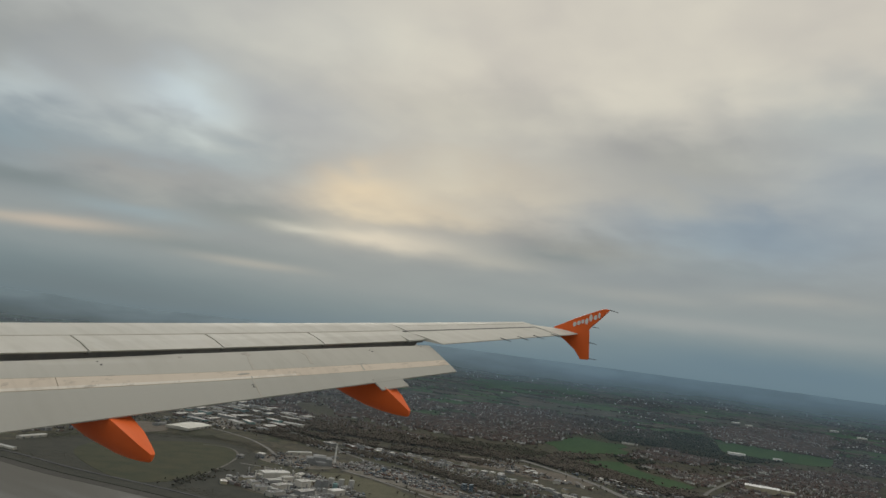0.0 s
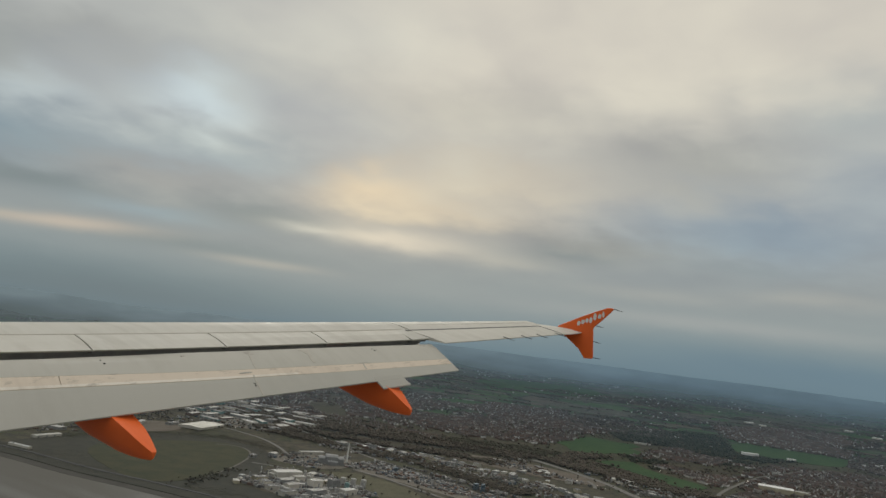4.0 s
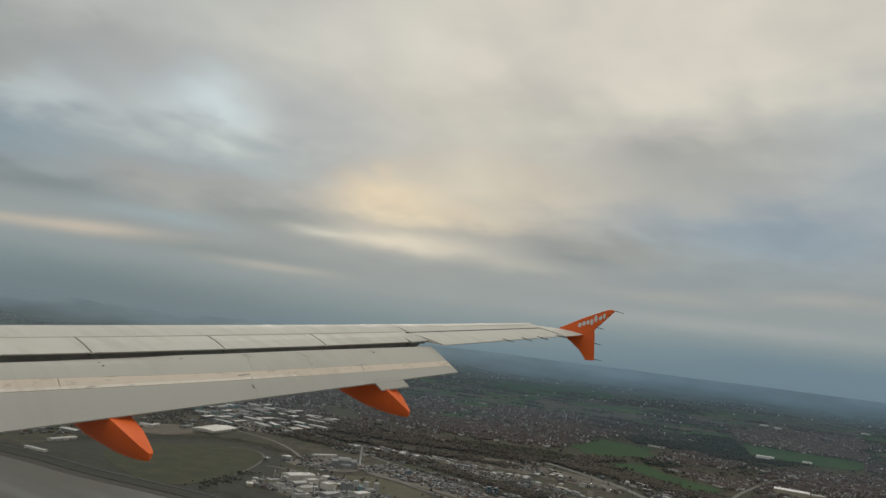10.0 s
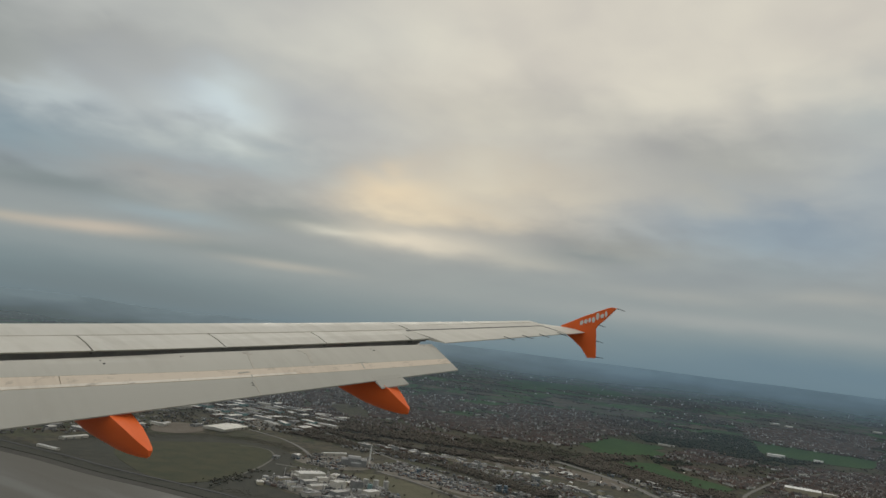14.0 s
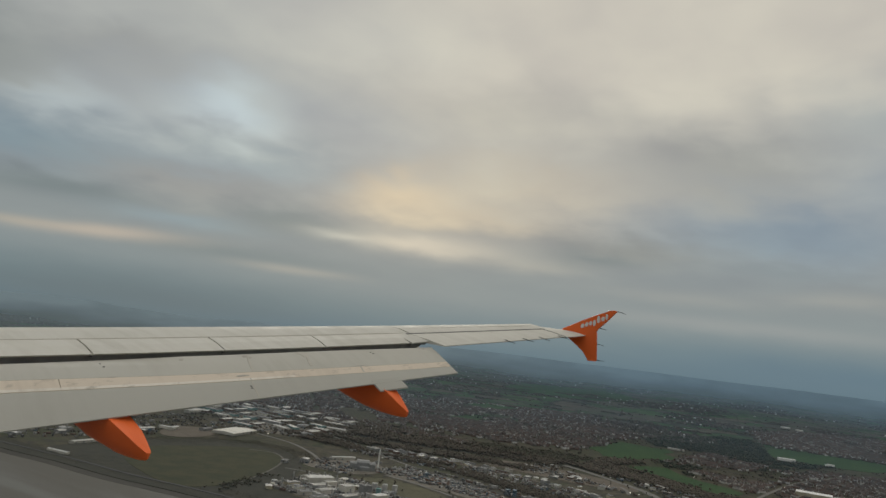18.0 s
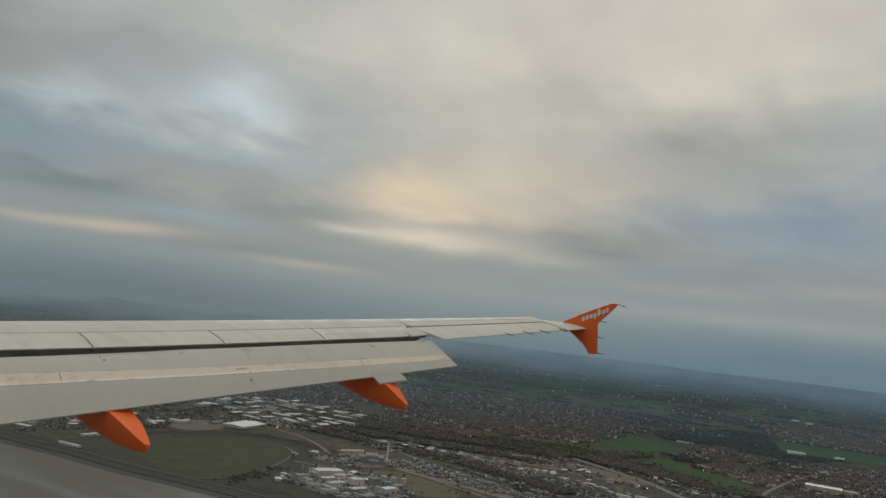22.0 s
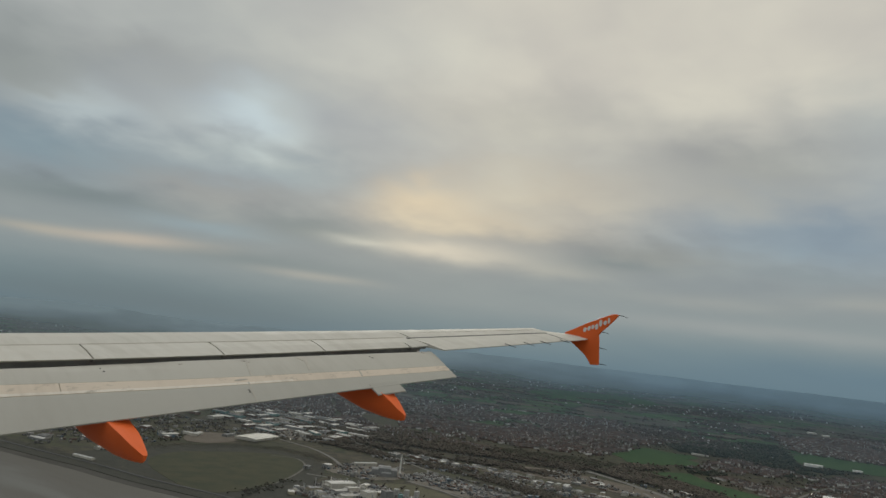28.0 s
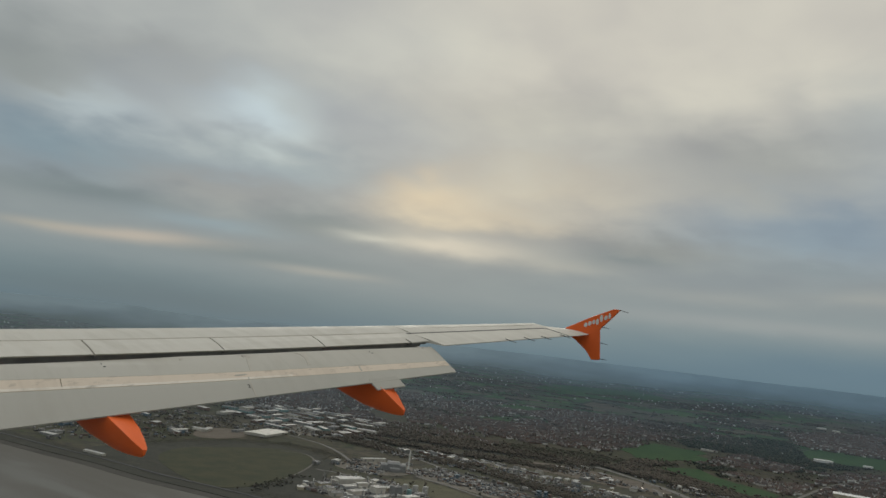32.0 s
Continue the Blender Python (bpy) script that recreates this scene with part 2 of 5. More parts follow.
STAIN = mottled("oily_stain", (0.43, 0.395, 0.345), (0.52, 0.485, 0.43), 7.0, 0.5)


# ---- building helpers ----
def part(name, bm, mat, parent, label="", smooth=False, bevel=0.0):
    me = bpy.data.meshes.new(name)
    bm.normal_update()
    if smooth:
        for e in bm.edges:
            e.smooth = e.calc_face_angle(0.0) < radians(32)
    bm.to_mesh(me)
    bm.free()
    for m in (mat if isinstance(mat, (list, tuple)) else [mat]):
        me.materials.append(m)
    if smooth:
        for p in me.polygons:
            p.use_smooth = True
    ob = new(name, me)
    ob.parent = parent
    if label:
        tagged(ob, label)
    if bevel:
        md = ob.modifiers.new("edge", "BEVEL")
        md.width, md.segments, md.limit_method, md.angle_limit = bevel, 2, "ANGLE", radians(40)
    return ob


def thing(name, m, label, category, group="", kind=""):
    ob = new(name)
    ob.matrix_basis = m
    ob.empty_display_size = 0.5
    return tagged(ob, label, category, group, kind)


def loft(sections, bm=None, closed=True):
    """A skin over rings of points, with both ends shut."""
    bm = bm or bmesh.new()
    rings = [[bm.verts.new(p) for p in s] for s in sections]
    n = len(rings[0])
    for a, b in zip(rings, rings[1:]):
        for i in range(n if closed else n - 1):
            j = (i + 1) % n
            bm.faces.new((a[i], a[j], b[j], b[i]))
    if closed:
        bm.faces.new(rings[0][::-1])
        bm.faces.new(rings[-1])
    bmesh.ops.recalc_face_normals(bm, faces=bm.faces)
    return bm


def block(bm, cx, cy, cz, w, d, h, rot=0.0):
    """A box standing on cz."""
    m = pose(cx, cy, cz + h / 2, 0, 0, rot) @ Matrix.Diagonal((w, d, h, 1))
    bmesh.ops.create_cube(bm, size=1.0, matrix=m)
    return bm


def rod(bm, a, b, r0, r1, seg=6):
    a, b = Vector(a), Vector(b)
    m = Matrix.Translation((a + b) / 2) @ (b - a).to_track_quat("Z", "Y").to_matrix().to_4x4()
    bmesh.ops.create_cone(bm, cap_ends=True, segments=seg, radius1=r0, radius2=r1, depth=(b - a).length, matrix=m)
    return bm


# ---- the wing ----
wing = thing("aeroplane_wing", FLIGHT, "light grey airliner wing with lowered flap and orange fairings", "aeroplane wing")


def chord(X):
    return 3.8 - 0.216 * (X - 6.4)


def crest(X):
    return Vector((X, -1.046 - 0.4336 * X, 0.745 + 0.1593 * (X - 7.539) + 0.00096 * (X - 7.539) * (X - 11.882)))


def spoiler_rear(X):
    return Vector((X, -3.361 - 0.329 * X, 0.501 + 0.1489 * (X - 6.941) + 0.0022 * (X - 6.941) * (X - 9.755)))


def spoiler_front(X):
    return crest(X).lerp(spoiler_rear(X), 0.5) + Vector((0, 0, 0.012))


def hinge(X):
    return crest(X).lerp(aileron_rear(X), 0.42) + Vector((0, 0, 0.008))


def aileron_rear(X):
    return Vector((X, -4.292 - 0.2876 * X, 1.488 + 0.1806 * (X - 13.308)))


def box_ring(X, rear, depth):
    c, t = chord(X), crest(X)
    nose = 1.027 - 0.52 * X
    z = t.z
    up = rear.lerp(t, 0.5) + Vector((0, 0, 0.006 * c))
    return [rear, up, t, (X, t.y + 0.5 * (nose - t.y), z - 0.032 * c), (X, nose - 0.06 * c, z - 0.066 * c), (X, nose - 0.015 * c, z - 0.085 * c), (X, nose, z - 0.10 * c),
            (X, nose - 0.03 * c, z - 0.12 * c), (X, nose - 0.2 * c, z - 0.15 * c), (X, t.y, z - 0.16 * c), (X, rear.y, rear.z - depth)]


def steps(a, b, n):
    return [a + (b - a) * i / n for i in range(n + 1)]


part("inner_wing_skin", loft([box_ring(X, spoiler_front(X), 0.09 * chord(X)) for X in steps(2.0, 13.30, 22)]), SKIN, wing, smooth=True)
part("outer_wing_skin", loft([box_ring(X, hinge(X), 0.05 * chord(X)) for X in steps(13.303, 16.35, 8)]), SKIN, wing, smooth=True)

# rounded tip ahead of the fence
tip = []
for X, nose, cy, cz, ry, rz in ((16.352, -7.48, -8.03, 2.157, -8.995, 2.035), (16.5, -7.66, -8.16, 2.163, -9.03, 2.055), (16.65, -7.92, -8.32, 2.168, -9.07, 2.08),
                                (16.8, -8.22, -8.49, 2.176, -9.11, 2.11), (16.93, -8.52, -8.68, 2.186, -9.15, 2.14)):
    th = 0.05 * (nose - ry)
    tip.append([(X, ry, rz), (X, (cy + ry) / 2, (cz + rz) / 2 + 0.012), (X, cy, cz), (X, (nose + cy) / 2, cz - 0.3 * th), (X, nose, cz - th), (X, cy, cz - 2 * th), (X, ry, rz - 0.012)])
part("wing_tip", loft(tip), SKIN, wing, smooth=True)

# spoilers, slightly skewed panels with open joints
cuts = [(4.2, 4.3), (6.35, 6.47), (7.99, 8.13), (9.755, 9.88), (11.375, 11.49), (12.96, 13.06)]
for (r0, f0), (r1, f1) in zip(cuts, cuts[1:]):
    g = 0.012
    rings = []
    for i in range(5):
        u = i / 4
        rx, fx = r0 + g + (r1 - r0 - 2 * g) * u, f0 + g + (f1 - f0 - 2 * g) * u
        a, b = spoiler_rear(rx), spoiler_front(fx) + Vector((0, -0.006, 0.004))
        mid = a.lerp(b, 0.5) + Vector((0, 0, 0.014))
        rings.append([a, mid, b, b - Vector((0, 0, 0.09)), a - Vector((0, -0.02, 0.022))])
    part("spoiler", loft(rings), SPOILER, wing, "grey spoiler panel with dark joints")
    a, b = spoiler_rear(r1), spoiler_front(f1)
    bm = loft([[p + Vector((-0.014, 0, -0.022)), p + Vector((0.014, 0, -0.022)), p + Vector((0.014, 0, -0.05)), p + Vector((-0.014, 0, -0.05))] for p in (a + Vector((0, 0.03, 0)), a.lerp(b, 0.5), b)])
    part("spoiler_joint", bm, SEAL, wing, "dark rubber joint")
rings = []
for X, back, blend in ((12.99, 0.02, 0.0), (13.15, 0.0, 0.25), (13.30, -0.02, 0.5)):
    a, b = spoiler_rear(X) + Vector((0, back - 0.03, 0.004)), spoiler_front(X)
    c, r = crest(X), aileron_rear(X)
    a.z += blend * (c.z + (a.y - c.y) / (r.y - c.y) * (r.z - c.z) + 0.008 - a.z)
    b.z += blend * (c.z + (b.y - c.y) / (r.y - c.y) * (r.z - c.z) + 0.006 - b.z)
    rings.append([a, a.lerp(b, 0.5) + Vector((0, 0, 0.014)), b + Vector((0, -0.004, 0.003)), b - Vector((0, 0, 0.09)), a - Vector((0, 0, 0.02))])
part("fixed_trailing_panel", loft(rings), SKIN, wing)
# the sealed strip along the spoilers' front edge
part("hinge_seal", loft([[spoiler_front(X) + Vector(o) for o in ((0, 0.016, 0.008), (0, -0.016, 0.0065), (0, -0.016, -0.02), (0, 0.016, -0.02))] for X in steps(4.3, 13.28, 18)]), TAN_SEAL, wing, "faint tan hinge seal")
# cove under the spoilers, its shade helped by a darker grey
part("flap_cove", loft([[spoiler_rear(X) + Vector(o) for o in ((0, 0.10, -0.024), (0, 0.42, 0.02), (0, 0.42, -0.30), (0, 0.22, -0.30))] for X in steps(4.2, 13.28, 18)]), COVE_SHADE, wing, "hollow between spoilers and flap, shade painted in darker grey")

# added filler: keeps sky from showing through the gap's end, coloured like shade
part("flap_gap_filler", loft([[spoiler_rear(X) + Vector(o) for o in ((0, 0.02, -0.012), (0, 0.3, 0.0), (0, 0.3, -0.10), (0, 0.04, -0.05))] for X in (13.02, 13.2, 13.31)]), COVE_SHADE, wing, "added shade-coloured filler at the end of the flap gap")
# aileron with its hinge line
rings = []
for X in steps(13.32, 16.33, 6):
    h, r = hinge(X - 0.06) + Vector((0, -0.02, -0.004)), aileron_rear(X)
    rings.append([r, r.lerp(h, 0.5) + Vector((0, 0, 0.008)), h, h - Vector((0, 0, 0.11)), r - Vector((0, 0, 0.014))])
part("aileron", loft(rings), SKIN, wing)
part("panel_line", loft([[crest(X).lerp(aileron_rear(X), 0.19) + Vector(o) for o in ((0, 0.010, 0.017), (0, -0.010, 0.016), (0, -0.010, -0.02), (0, 0.010, -0.02))] for X in steps(13.34, 16.2, 6)]), TAN_SEAL, wing, "faint tan panel line")
part("aileron_hinge_line", loft([[hinge(X) + Vector(o) for o in ((0, 0.014, 0.006), (0, -0.022, 0.002), (0, -0.022, -0.03), (0, 0.014, -0.03))] for X in steps(13.2, 16.27, 6)]), SEAL, wing, "dark hinge gap")
rings = []
for u in (0, 0.5, 1):
    p = hinge(16.27).lerp(aileron_rear(16.335), u) + Vector((0, 0, 0.008 * (1 - abs(2 * u - 1))))
    rings.append([p + Vector((-0.016, 0, 0.004)), p + Vector((0.016, 0, 0.004)), p + Vector((0.016, 0, -0.02)), p + Vector((-0.016, 0, -0.02))])
part("aileron_end_gap", loft(rings), SEAL, wing)


# the flap, lowered on its tracks
def flap_front(X):
    return Vector((X, -3.421 - 0.329 * X, 0.445 + 0.1555 * (X - 6.929) - 0.022 * math.exp(-((X - 9.2) / 1.5) ** 2)))


def flap_rear(X):
    return Vector((X, -4.6645 - 0.297 * X, -0.246 + 0.2024 * (X - 6.622)))


def flap_skin(X, s):
    if s < 0:       # the nose curls down into the cove
        return flap_front(X + 0.16) + Vector((0, 0.05 - 1.6 * s * s, 1.1 * s - 0.02))
    p = flap_front(X + 0.16 * (1 - s)).lerp(flap_rear(X), s)
    return p + Vector((0, 0, 0.11 * chord(X) / 3 * s * (1 - s) * 1.6))


def band_edges(X):
    return 0.355 + 0.0465 * (X - 6.8), 0.55 + 0.040 * (X - 6.8)


def flap_strip(name, s_of, mat, x0, x1, n, label="", lift=0.0, thick=0.02, rows=4):
    rings = []
    for X in steps(x0, x1, n):
        a, b = s_of(X)
        top = [flap_skin(X, s) + Vector((0, 0, lift)) for s in steps(a, b, rows)]
        rings.append(top + [p - Vector((0, -0.3 * thick, thick)) for p in reversed(top)])
    return part(name, loft(rings), mat, wing, label, smooth=True)


E1 = 13.16
flap_strip("flap_nose_skin", lambda X: (-0.22, band_edges(X)[0]), FLAP, 6.42, E1, 16, "grey upper skin of the lowered flap", thick=0.05, rows=6)
flap_strip("flap_trailing_panel", lambda X: (band_edges(X)[1] + 0.002, 1.0), FLAP_AFT, 6.42, E1, 16, thick=0.016)
BANDS = (6.42, 7.36, E1)
for a, b in zip(BANDS, BANDS[1:]):
    flap_strip("flap_band", lambda X: (band_edges(X)[0] + 0.003, band_edges(X)[1] - 0.002), BAND, a + 0.005, b - 0.005, 10, "pale worn strip with scuffed paint", thick=0.018)
FLAKE = wing_paint("flaked_pale_paint", (0.86, 0.79, 0.69), (0.60, 0.53, 0.44), 0.55, 0.8, 0.55)
flap_strip("flaked_edge", lambda X: (band_edges(X)[1] - 0.045, band_edges(X)[1] - 0.006), FLAKE, 6.43, 10.4, 12, "flaked pale paint along the worn strip", lift=0.003, thick=0.006, rows=1)
flap_strip("flap_under_skin", lambda X: (0.0, 0.80), FLAP_AFT, 6.43, E1 - 0.01, 12, lift=-0.035, thick=0.02)
# end rib of the flap
ring = [flap_skin(E1, s) for s in steps(-0.2, 1.0, 6)]
low = [p - Vector((0, -0.02, 0.075 * (1 - i / 6.2))) for i, p in enumerate(ring)]
part("flap_end_rib", loft([[p + Vector((dx, 0, -0.002)) for p in ring + low[::-1]] for dx in (0.001, 0.022)]), FLAP, wing)
# inner flap and root, running on towards the body
rings = []
for X in (2.0, 4.0, 6.40):
    a, b = flap_front(X), flap_rear(X)
    rings.append([a, a.lerp(b, 0.5) + Vector((0, 0, 0.05)), b, b - Vector((0, 0, 0.02)), a.lerp(b, 0.4) - Vector((0, 0, 0.14)), a - Vector((0, -0.1, 0.16))])
part("inner_flap", loft(rings), FLAP_AFT, wing)
# stepped tab on the trailing edge over the outer fairing
rings = []
for X, o in ((11.53, 0.0), (12.03, 0.0)):
    a, b = flap_skin(X, 0.93), flap_rear(X)
    d = (b - a).normalized()
    rings.append([a + Vector((0, 0, 0.006)), b + d * 0.155 + Vector((0.05, 0, 0)), b + d * 0.155 + Vector((0.05, 0, -0.02)), a - Vector((0, 0, 0.02))])
part("flap_tab", loft(rings), FLAP_AFT, wing, "small stepped tab on the flap edge")
# seams across the flap
for X, s0, s1, mat, wide in ((9.70, 0.62, 1.0, STREAK, 0.009), (10.70, 0.06, 0.46, STREAK, 0.022), (9.78, 0.04, 0.50, STREAK, 0.014), (11.5, 0.58, 0.72, STREAK, 0.010)):
    rings = [[flap_skin(X + (1 - s) * 0.1 + dx, s) + Vector((0, 0, dz)) for dx, dz in ((-wide, 0.004), (wide, 0.004), (wide, -0.004), (-wide, -0.004))] for s in steps(s0, s1, 6)]
    part("stain_streak", loft(rings), mat, wing)
part("flap_edge_trim", loft([[flap_skin(X, s) + Vector((0, 0, o)) for s, o in ((0.755, 0.002), (0.785, 0.002), (0.785, -0.01), (0.755, -0.01))] for X in (12.55, 12.85, E1)]), BAND, wing)
# small stencilled marks and scuffs
rng_mark = random.Random(3)
for X, s, mat, w, d in ((7.88, 0.13, DARK, 0.010, 0.014), (7.915, 0.20, DARK, 0.017, 0.013), (11.91, 0.17, DARK, 0.010, 0.012),
                        (11.94, 0.22, DARK, 0.020, 0.012), (9.66, 0.56, STAIN, 0.10, 0.022), (10.72, 0.08, STREAK, 0.08, 0.05), (10.75, 0.16, STREAK, 0.05, 0.06), (11.55, 0.56, STAIN, 0.10, 0.006),
                        (7.98, 0.41, STAIN, 0.06, 0.012), (12.9, 0.06, STAIN, 0.03, 0.05), (12.97, 0.10, STAIN, 0.03, 0.04), (8.93, 0.09, STAIN, 0.03, 0.03), (9.84, 0.08, STAIN, 0.055, 0.035), (9.89, 0.13, STAIN, 0.04, 0.03)):
    length = (flap_rear(X) - flap_front(X)).length
    rim = [(w * math.cos(i * 0.698) * rng_mark.uniform(0.6, 1.15), d * math.sin(i * 0.698) * rng_mark.uniform(0.6, 1.15)) for i in range(9)]
    bm = loft([[flap_skin(X + dx, s + dy / length) + Vector((0, -0.2 * dz, dz)) for dx, dy in rim] for dz in (0.004, -0.004)])
    part("stencil_mark" if mat is DARK else "scuff_mark", bm, mat, wing)


# the stencilled figure on the flap
curve = bpy.data.curves.new("figure", "FONT")
curve.body, curve.size, curve.extrude, curve.align_x, curve.align_y = "2", 0.085, 0.002, "CENTER", "CENTER"
draft = new("figure", curve)
figure = bpy.data.meshes.new_from_object(draft)
bpy.data.objects.remove(draft)
figure.name = "stencil_figure"
figure.materials.append(DARK)
o, ax, ay = flap_skin(9.68, 0.80), flap_skin(9.78, 0.80) - flap_skin(9.58, 0.80), flap_skin(9.68, 0.73) - flap_skin(9.68, 0.87)
ax.normalize()
up = ax.cross(ay).normalized()
ob = new("stencil_figure", figure)
ob.parent, ob.matrix_basis = wing, Matrix.Translation(o + up * 0.003) @ Matrix((ax, up.cross(ax), up)).transposed().to_4x4()


# flap track fairings: canoe shapes with a flat top and a keel
def fairing(xc, stations):
    rings = []
    for i, (y, half, top, bottom) in enumerate(stations):
        m = top - bottom
        keel = min(1.0, max(0.0, (i - 4) / 3))      # round-bellied ahead, keeled towards the tail
        ring = []
        for j in range(13):
            a = math.pi * j / 12
            c, s = math.cos(a), math.sin(a)
            rx, rz = -half * (abs(c) ** 0.75) * (1 if c > 0 else -1), top - m * s ** 0.55
            v = abs(c)
            kx, kz = -half * (0.10 + 0.90 * v ** 0.9) * (1 if c > 0 else -1 if c < -1e-6 else 0), top - m * (1 - v ** 1.35)
            ring.append((xc + rx * (1 - keel) + kx * keel, y, rz * (1 - keel) + kz * keel))
        rings.append(ring)
    return part("flap_track_fairing", loft(rings), ORANGE, wing, "glossy orange flap track fairing", smooth=True)


fairing(7.93, ((-4.3, 0.03, 0.12, 0.02), (-4.9, 0.10, 0.10, -0.10), (-5.5, 0.15, 0.08, -0.20), (-6.05, 0.17, 0.28, -0.275), (-6.45, 0.175, 0.20, -0.365), (-6.85, 0.175, 0.025, -0.42), (-7.0, 0.17, -0.035, -0.435),
               (-7.25, 0.145, -0.12, -0.437), (-7.48, 0.095, -0.22, -0.425), (-7.63, 0.05, -0.285, -0.405), (-7.665, 0.03, -0.305, -0.385)))
fairing(11.80, ((-6.0, 0.03, 0.80, 0.72), (-6.5, 0.09, 0.78, 0.62), (-7.0, 0.13, 0.90, 0.53), (-7.4, 0.145, 0.88, 0.435), (-7.83, 0.165, 0.83, 0.345), (-8.08, 0.165, 0.765, 0.318), (-8.21, 0.16, 0.70, 0.313),
               (-8.38, 0.125, 0.60, 0.310), (-8.54, 0.07, 0.49, 0.314), (-8.62, 0.04, 0.44, 0.325), (-8.645, 0.025, 0.415, 0.34)))
fairing(5.2, ((-3.4, 0.03, -0.25, -0.35), (-4.4, 0.15, -0.35, -0.62), (-5.4, 0.18, -0.42, -0.85), (-6.2, 0.17, -0.60, -0.98), (-6.7, 0.03, -0.90, -1.0)))

# wingtip fence
fence_x = 16.95
outline = ((-8.597, 2.209), (-8.80, 2.315), (-9.077, 2.468), (-9.35, 2.600), (-9.607, 2.720), (-9.70, 2.735), (-9.767, 2.722), (-9.66, 2.59), (-9.526, 2.435), (-9.42, 2.325), (-9.377, 2.255), (-9.395, 2.17),
           (-9.467, 1.662), (-9.44, 1.643), (-9.277, 1.628), (-9.22, 1.70), (-9.121, 1.806), (-8.903, 1.952), (-8.70, 2.066), (-8.60, 2.15))
bm = bmesh.new()
sides = []
for dx in (-0.016, 0.016):
    sides.append([bm.verts.new((fence_x + dx, y, z)) for y, z in outline])
bm.faces.new(sides[0])
bm.faces.new(sides[1][::-1])
for i in range(len(outline)):
    j = (i + 1) % len(outline)
    bm.faces.new((sides[0][j], sides[0][i], sides[1][i], sides[1][j]))
bmesh.ops.recalc_face_normals(bm, faces=bm.faces)
fence = part("wingtip_fence", bm, ORANGE, wing, "orange wingtip fence with a row of white shapes", bevel=0.008)
# a row of white shapes along the upper fin
base, along = Vector((fence_x - 0.0165, -9.02, 2.262)), Vector((0, -0.905, 0.425)).normalized()
rise = Vector((0, 0.15, 1)).normalized()
for u, w, h, d in ((0.0, 0.085, 0.095, 0.0), (0.098, 0.085, 0.095, 0.0), (0.196, 0.070, 0.095, 0.0), (0.28, 0.075, 0.125, -0.035), (0.375, 0.075, 0.150, -0.005), (0.475, 0.085, 0.095, 0.0), (0.575, 0.055, 0.125, 0.0)):
    o = base + along * (u + w / 2) + rise * (d + h / 2)
    rim = [o + along * (0.5 * w * math.cos(i * math.pi / 6)) + rise * (0.5 * h * math.sin(i * math.pi / 6)) for i in range(12)]
    part("white_shape", loft([[p + Vector((dx, 0, 0)) for p in rim] for dx in (0.004, -0.004)]), WHITE, fence)
# static dischargers
for a, b in (((16.95, -9.765, 2.722), (16.96, -9.95, 2.69)), ((16.95, -9.42, 2.33), (16.96, -9.58, 2.315)), ((16.95, -9.42, 2.0), (16.96, -9.58, 1.985)), ((16.95, -9.46, 1.672), (16.96, -9.62, 1.672))):
    part("static_discharger", rod(bmesh.new(), a, b, 0.008, 0.004), DARK, wing)
for X in (14.80, 15.27, 15.70, 16.22):
    p = aileron_rear(X)
    part("static_discharger", rod(bmesh.new(), p + Vector((-0.02, 0.08, 0.014)), p + Vector((0.03, -0.14, -0.02)), 0.009, 0.005), DARK, wing)


# ---- the land ----
# The town lies flat round the eye out to NEAR; past that the country climbs gently, so that its rim meets the skyline.
NEAR, RIM = 2500.0, 4900.0
FALL = HEIGHT / NEAR / (RIM - NEAR)


def hills(a):
    """Height of the rim's low hills along azimuth a, in radians; the plain abeam is nearly level."""
    level = 0.25 + 0.75 * max(0.0, min(1.0, (radians(64) - a) / radians(24))) if a < math.pi else 1.0
    return level * (noise.noise((math.sin(a) * 9, math.cos(a) * 9, 0)) * 16 + noise.noise((math.sin(a) * 40, math.cos(a) * 40, 3)) * 5)


def lay(x, y):
    """Where a spot of the plan lies on the land: the place, and how much smaller things are laid out there."""
    R = math.hypot(x, y)
    if R <= NEAR:
        return Vector((x, y, 0.0)), 1.0
    dip = HEIGHT / R
    r = NEAR + (HEIGHT / NEAR - dip) / FALL
    return Vector((x * r / R, y * r / R, HEIGHT - r * dip)), r / R


rng = random.Random(7)


def mesh_thing(name, verts, faces, mats, label, category, kind="", index=None, parent=None, uv=None):
    me = bpy.data.meshes.new(name)
    me.from_pydata(verts, [], faces)
    for m in (mats if isinstance(mats, (list, tuple)) else [mats]):
        me.materials.append(m)
    if index is not None:
        me.polygons.foreach_set("material_index", index)
    me.update()
    ob = new(name, me)
    ob.parent = parent
    return tagged(ob, label, category, kind=kind)


# ground material, laid out by the plan in kilometres
m_ground, n, b = material("winter_land", 0.95, 0, 0.15)
plan = n.add("ShaderNodeUVMap").outputs[0]
cover = n.noise(plan, 2.2, 6.0, 0.6, 0.4)
grit = n.noise(plan, 30.0, 6.0, 0.7)
tufts = n.noise(plan, 11.0, 5.0, 0.65, 0.5)
speck = n.noise(plan, 110.0, 3.0, 0.7)
town = n.mix(n.span(cover, 0.40, 0.60), (0.080, 0.071, 0.047), (0.064, 0.066, 0.036))
town = n.mix(n.span(tufts, 0.50, 0.66, 0.0, 0.8), town, (0.098, 0.083, 0.055))
town = n.mix(n.span(tufts, 0.46, 0.34, 0.0, 0.8), town, (0.040, 0.054, 0.024))
town = n.mix(n.span(grit, 0.45, 0.62), town, (0.044, 0.041, 0.034))
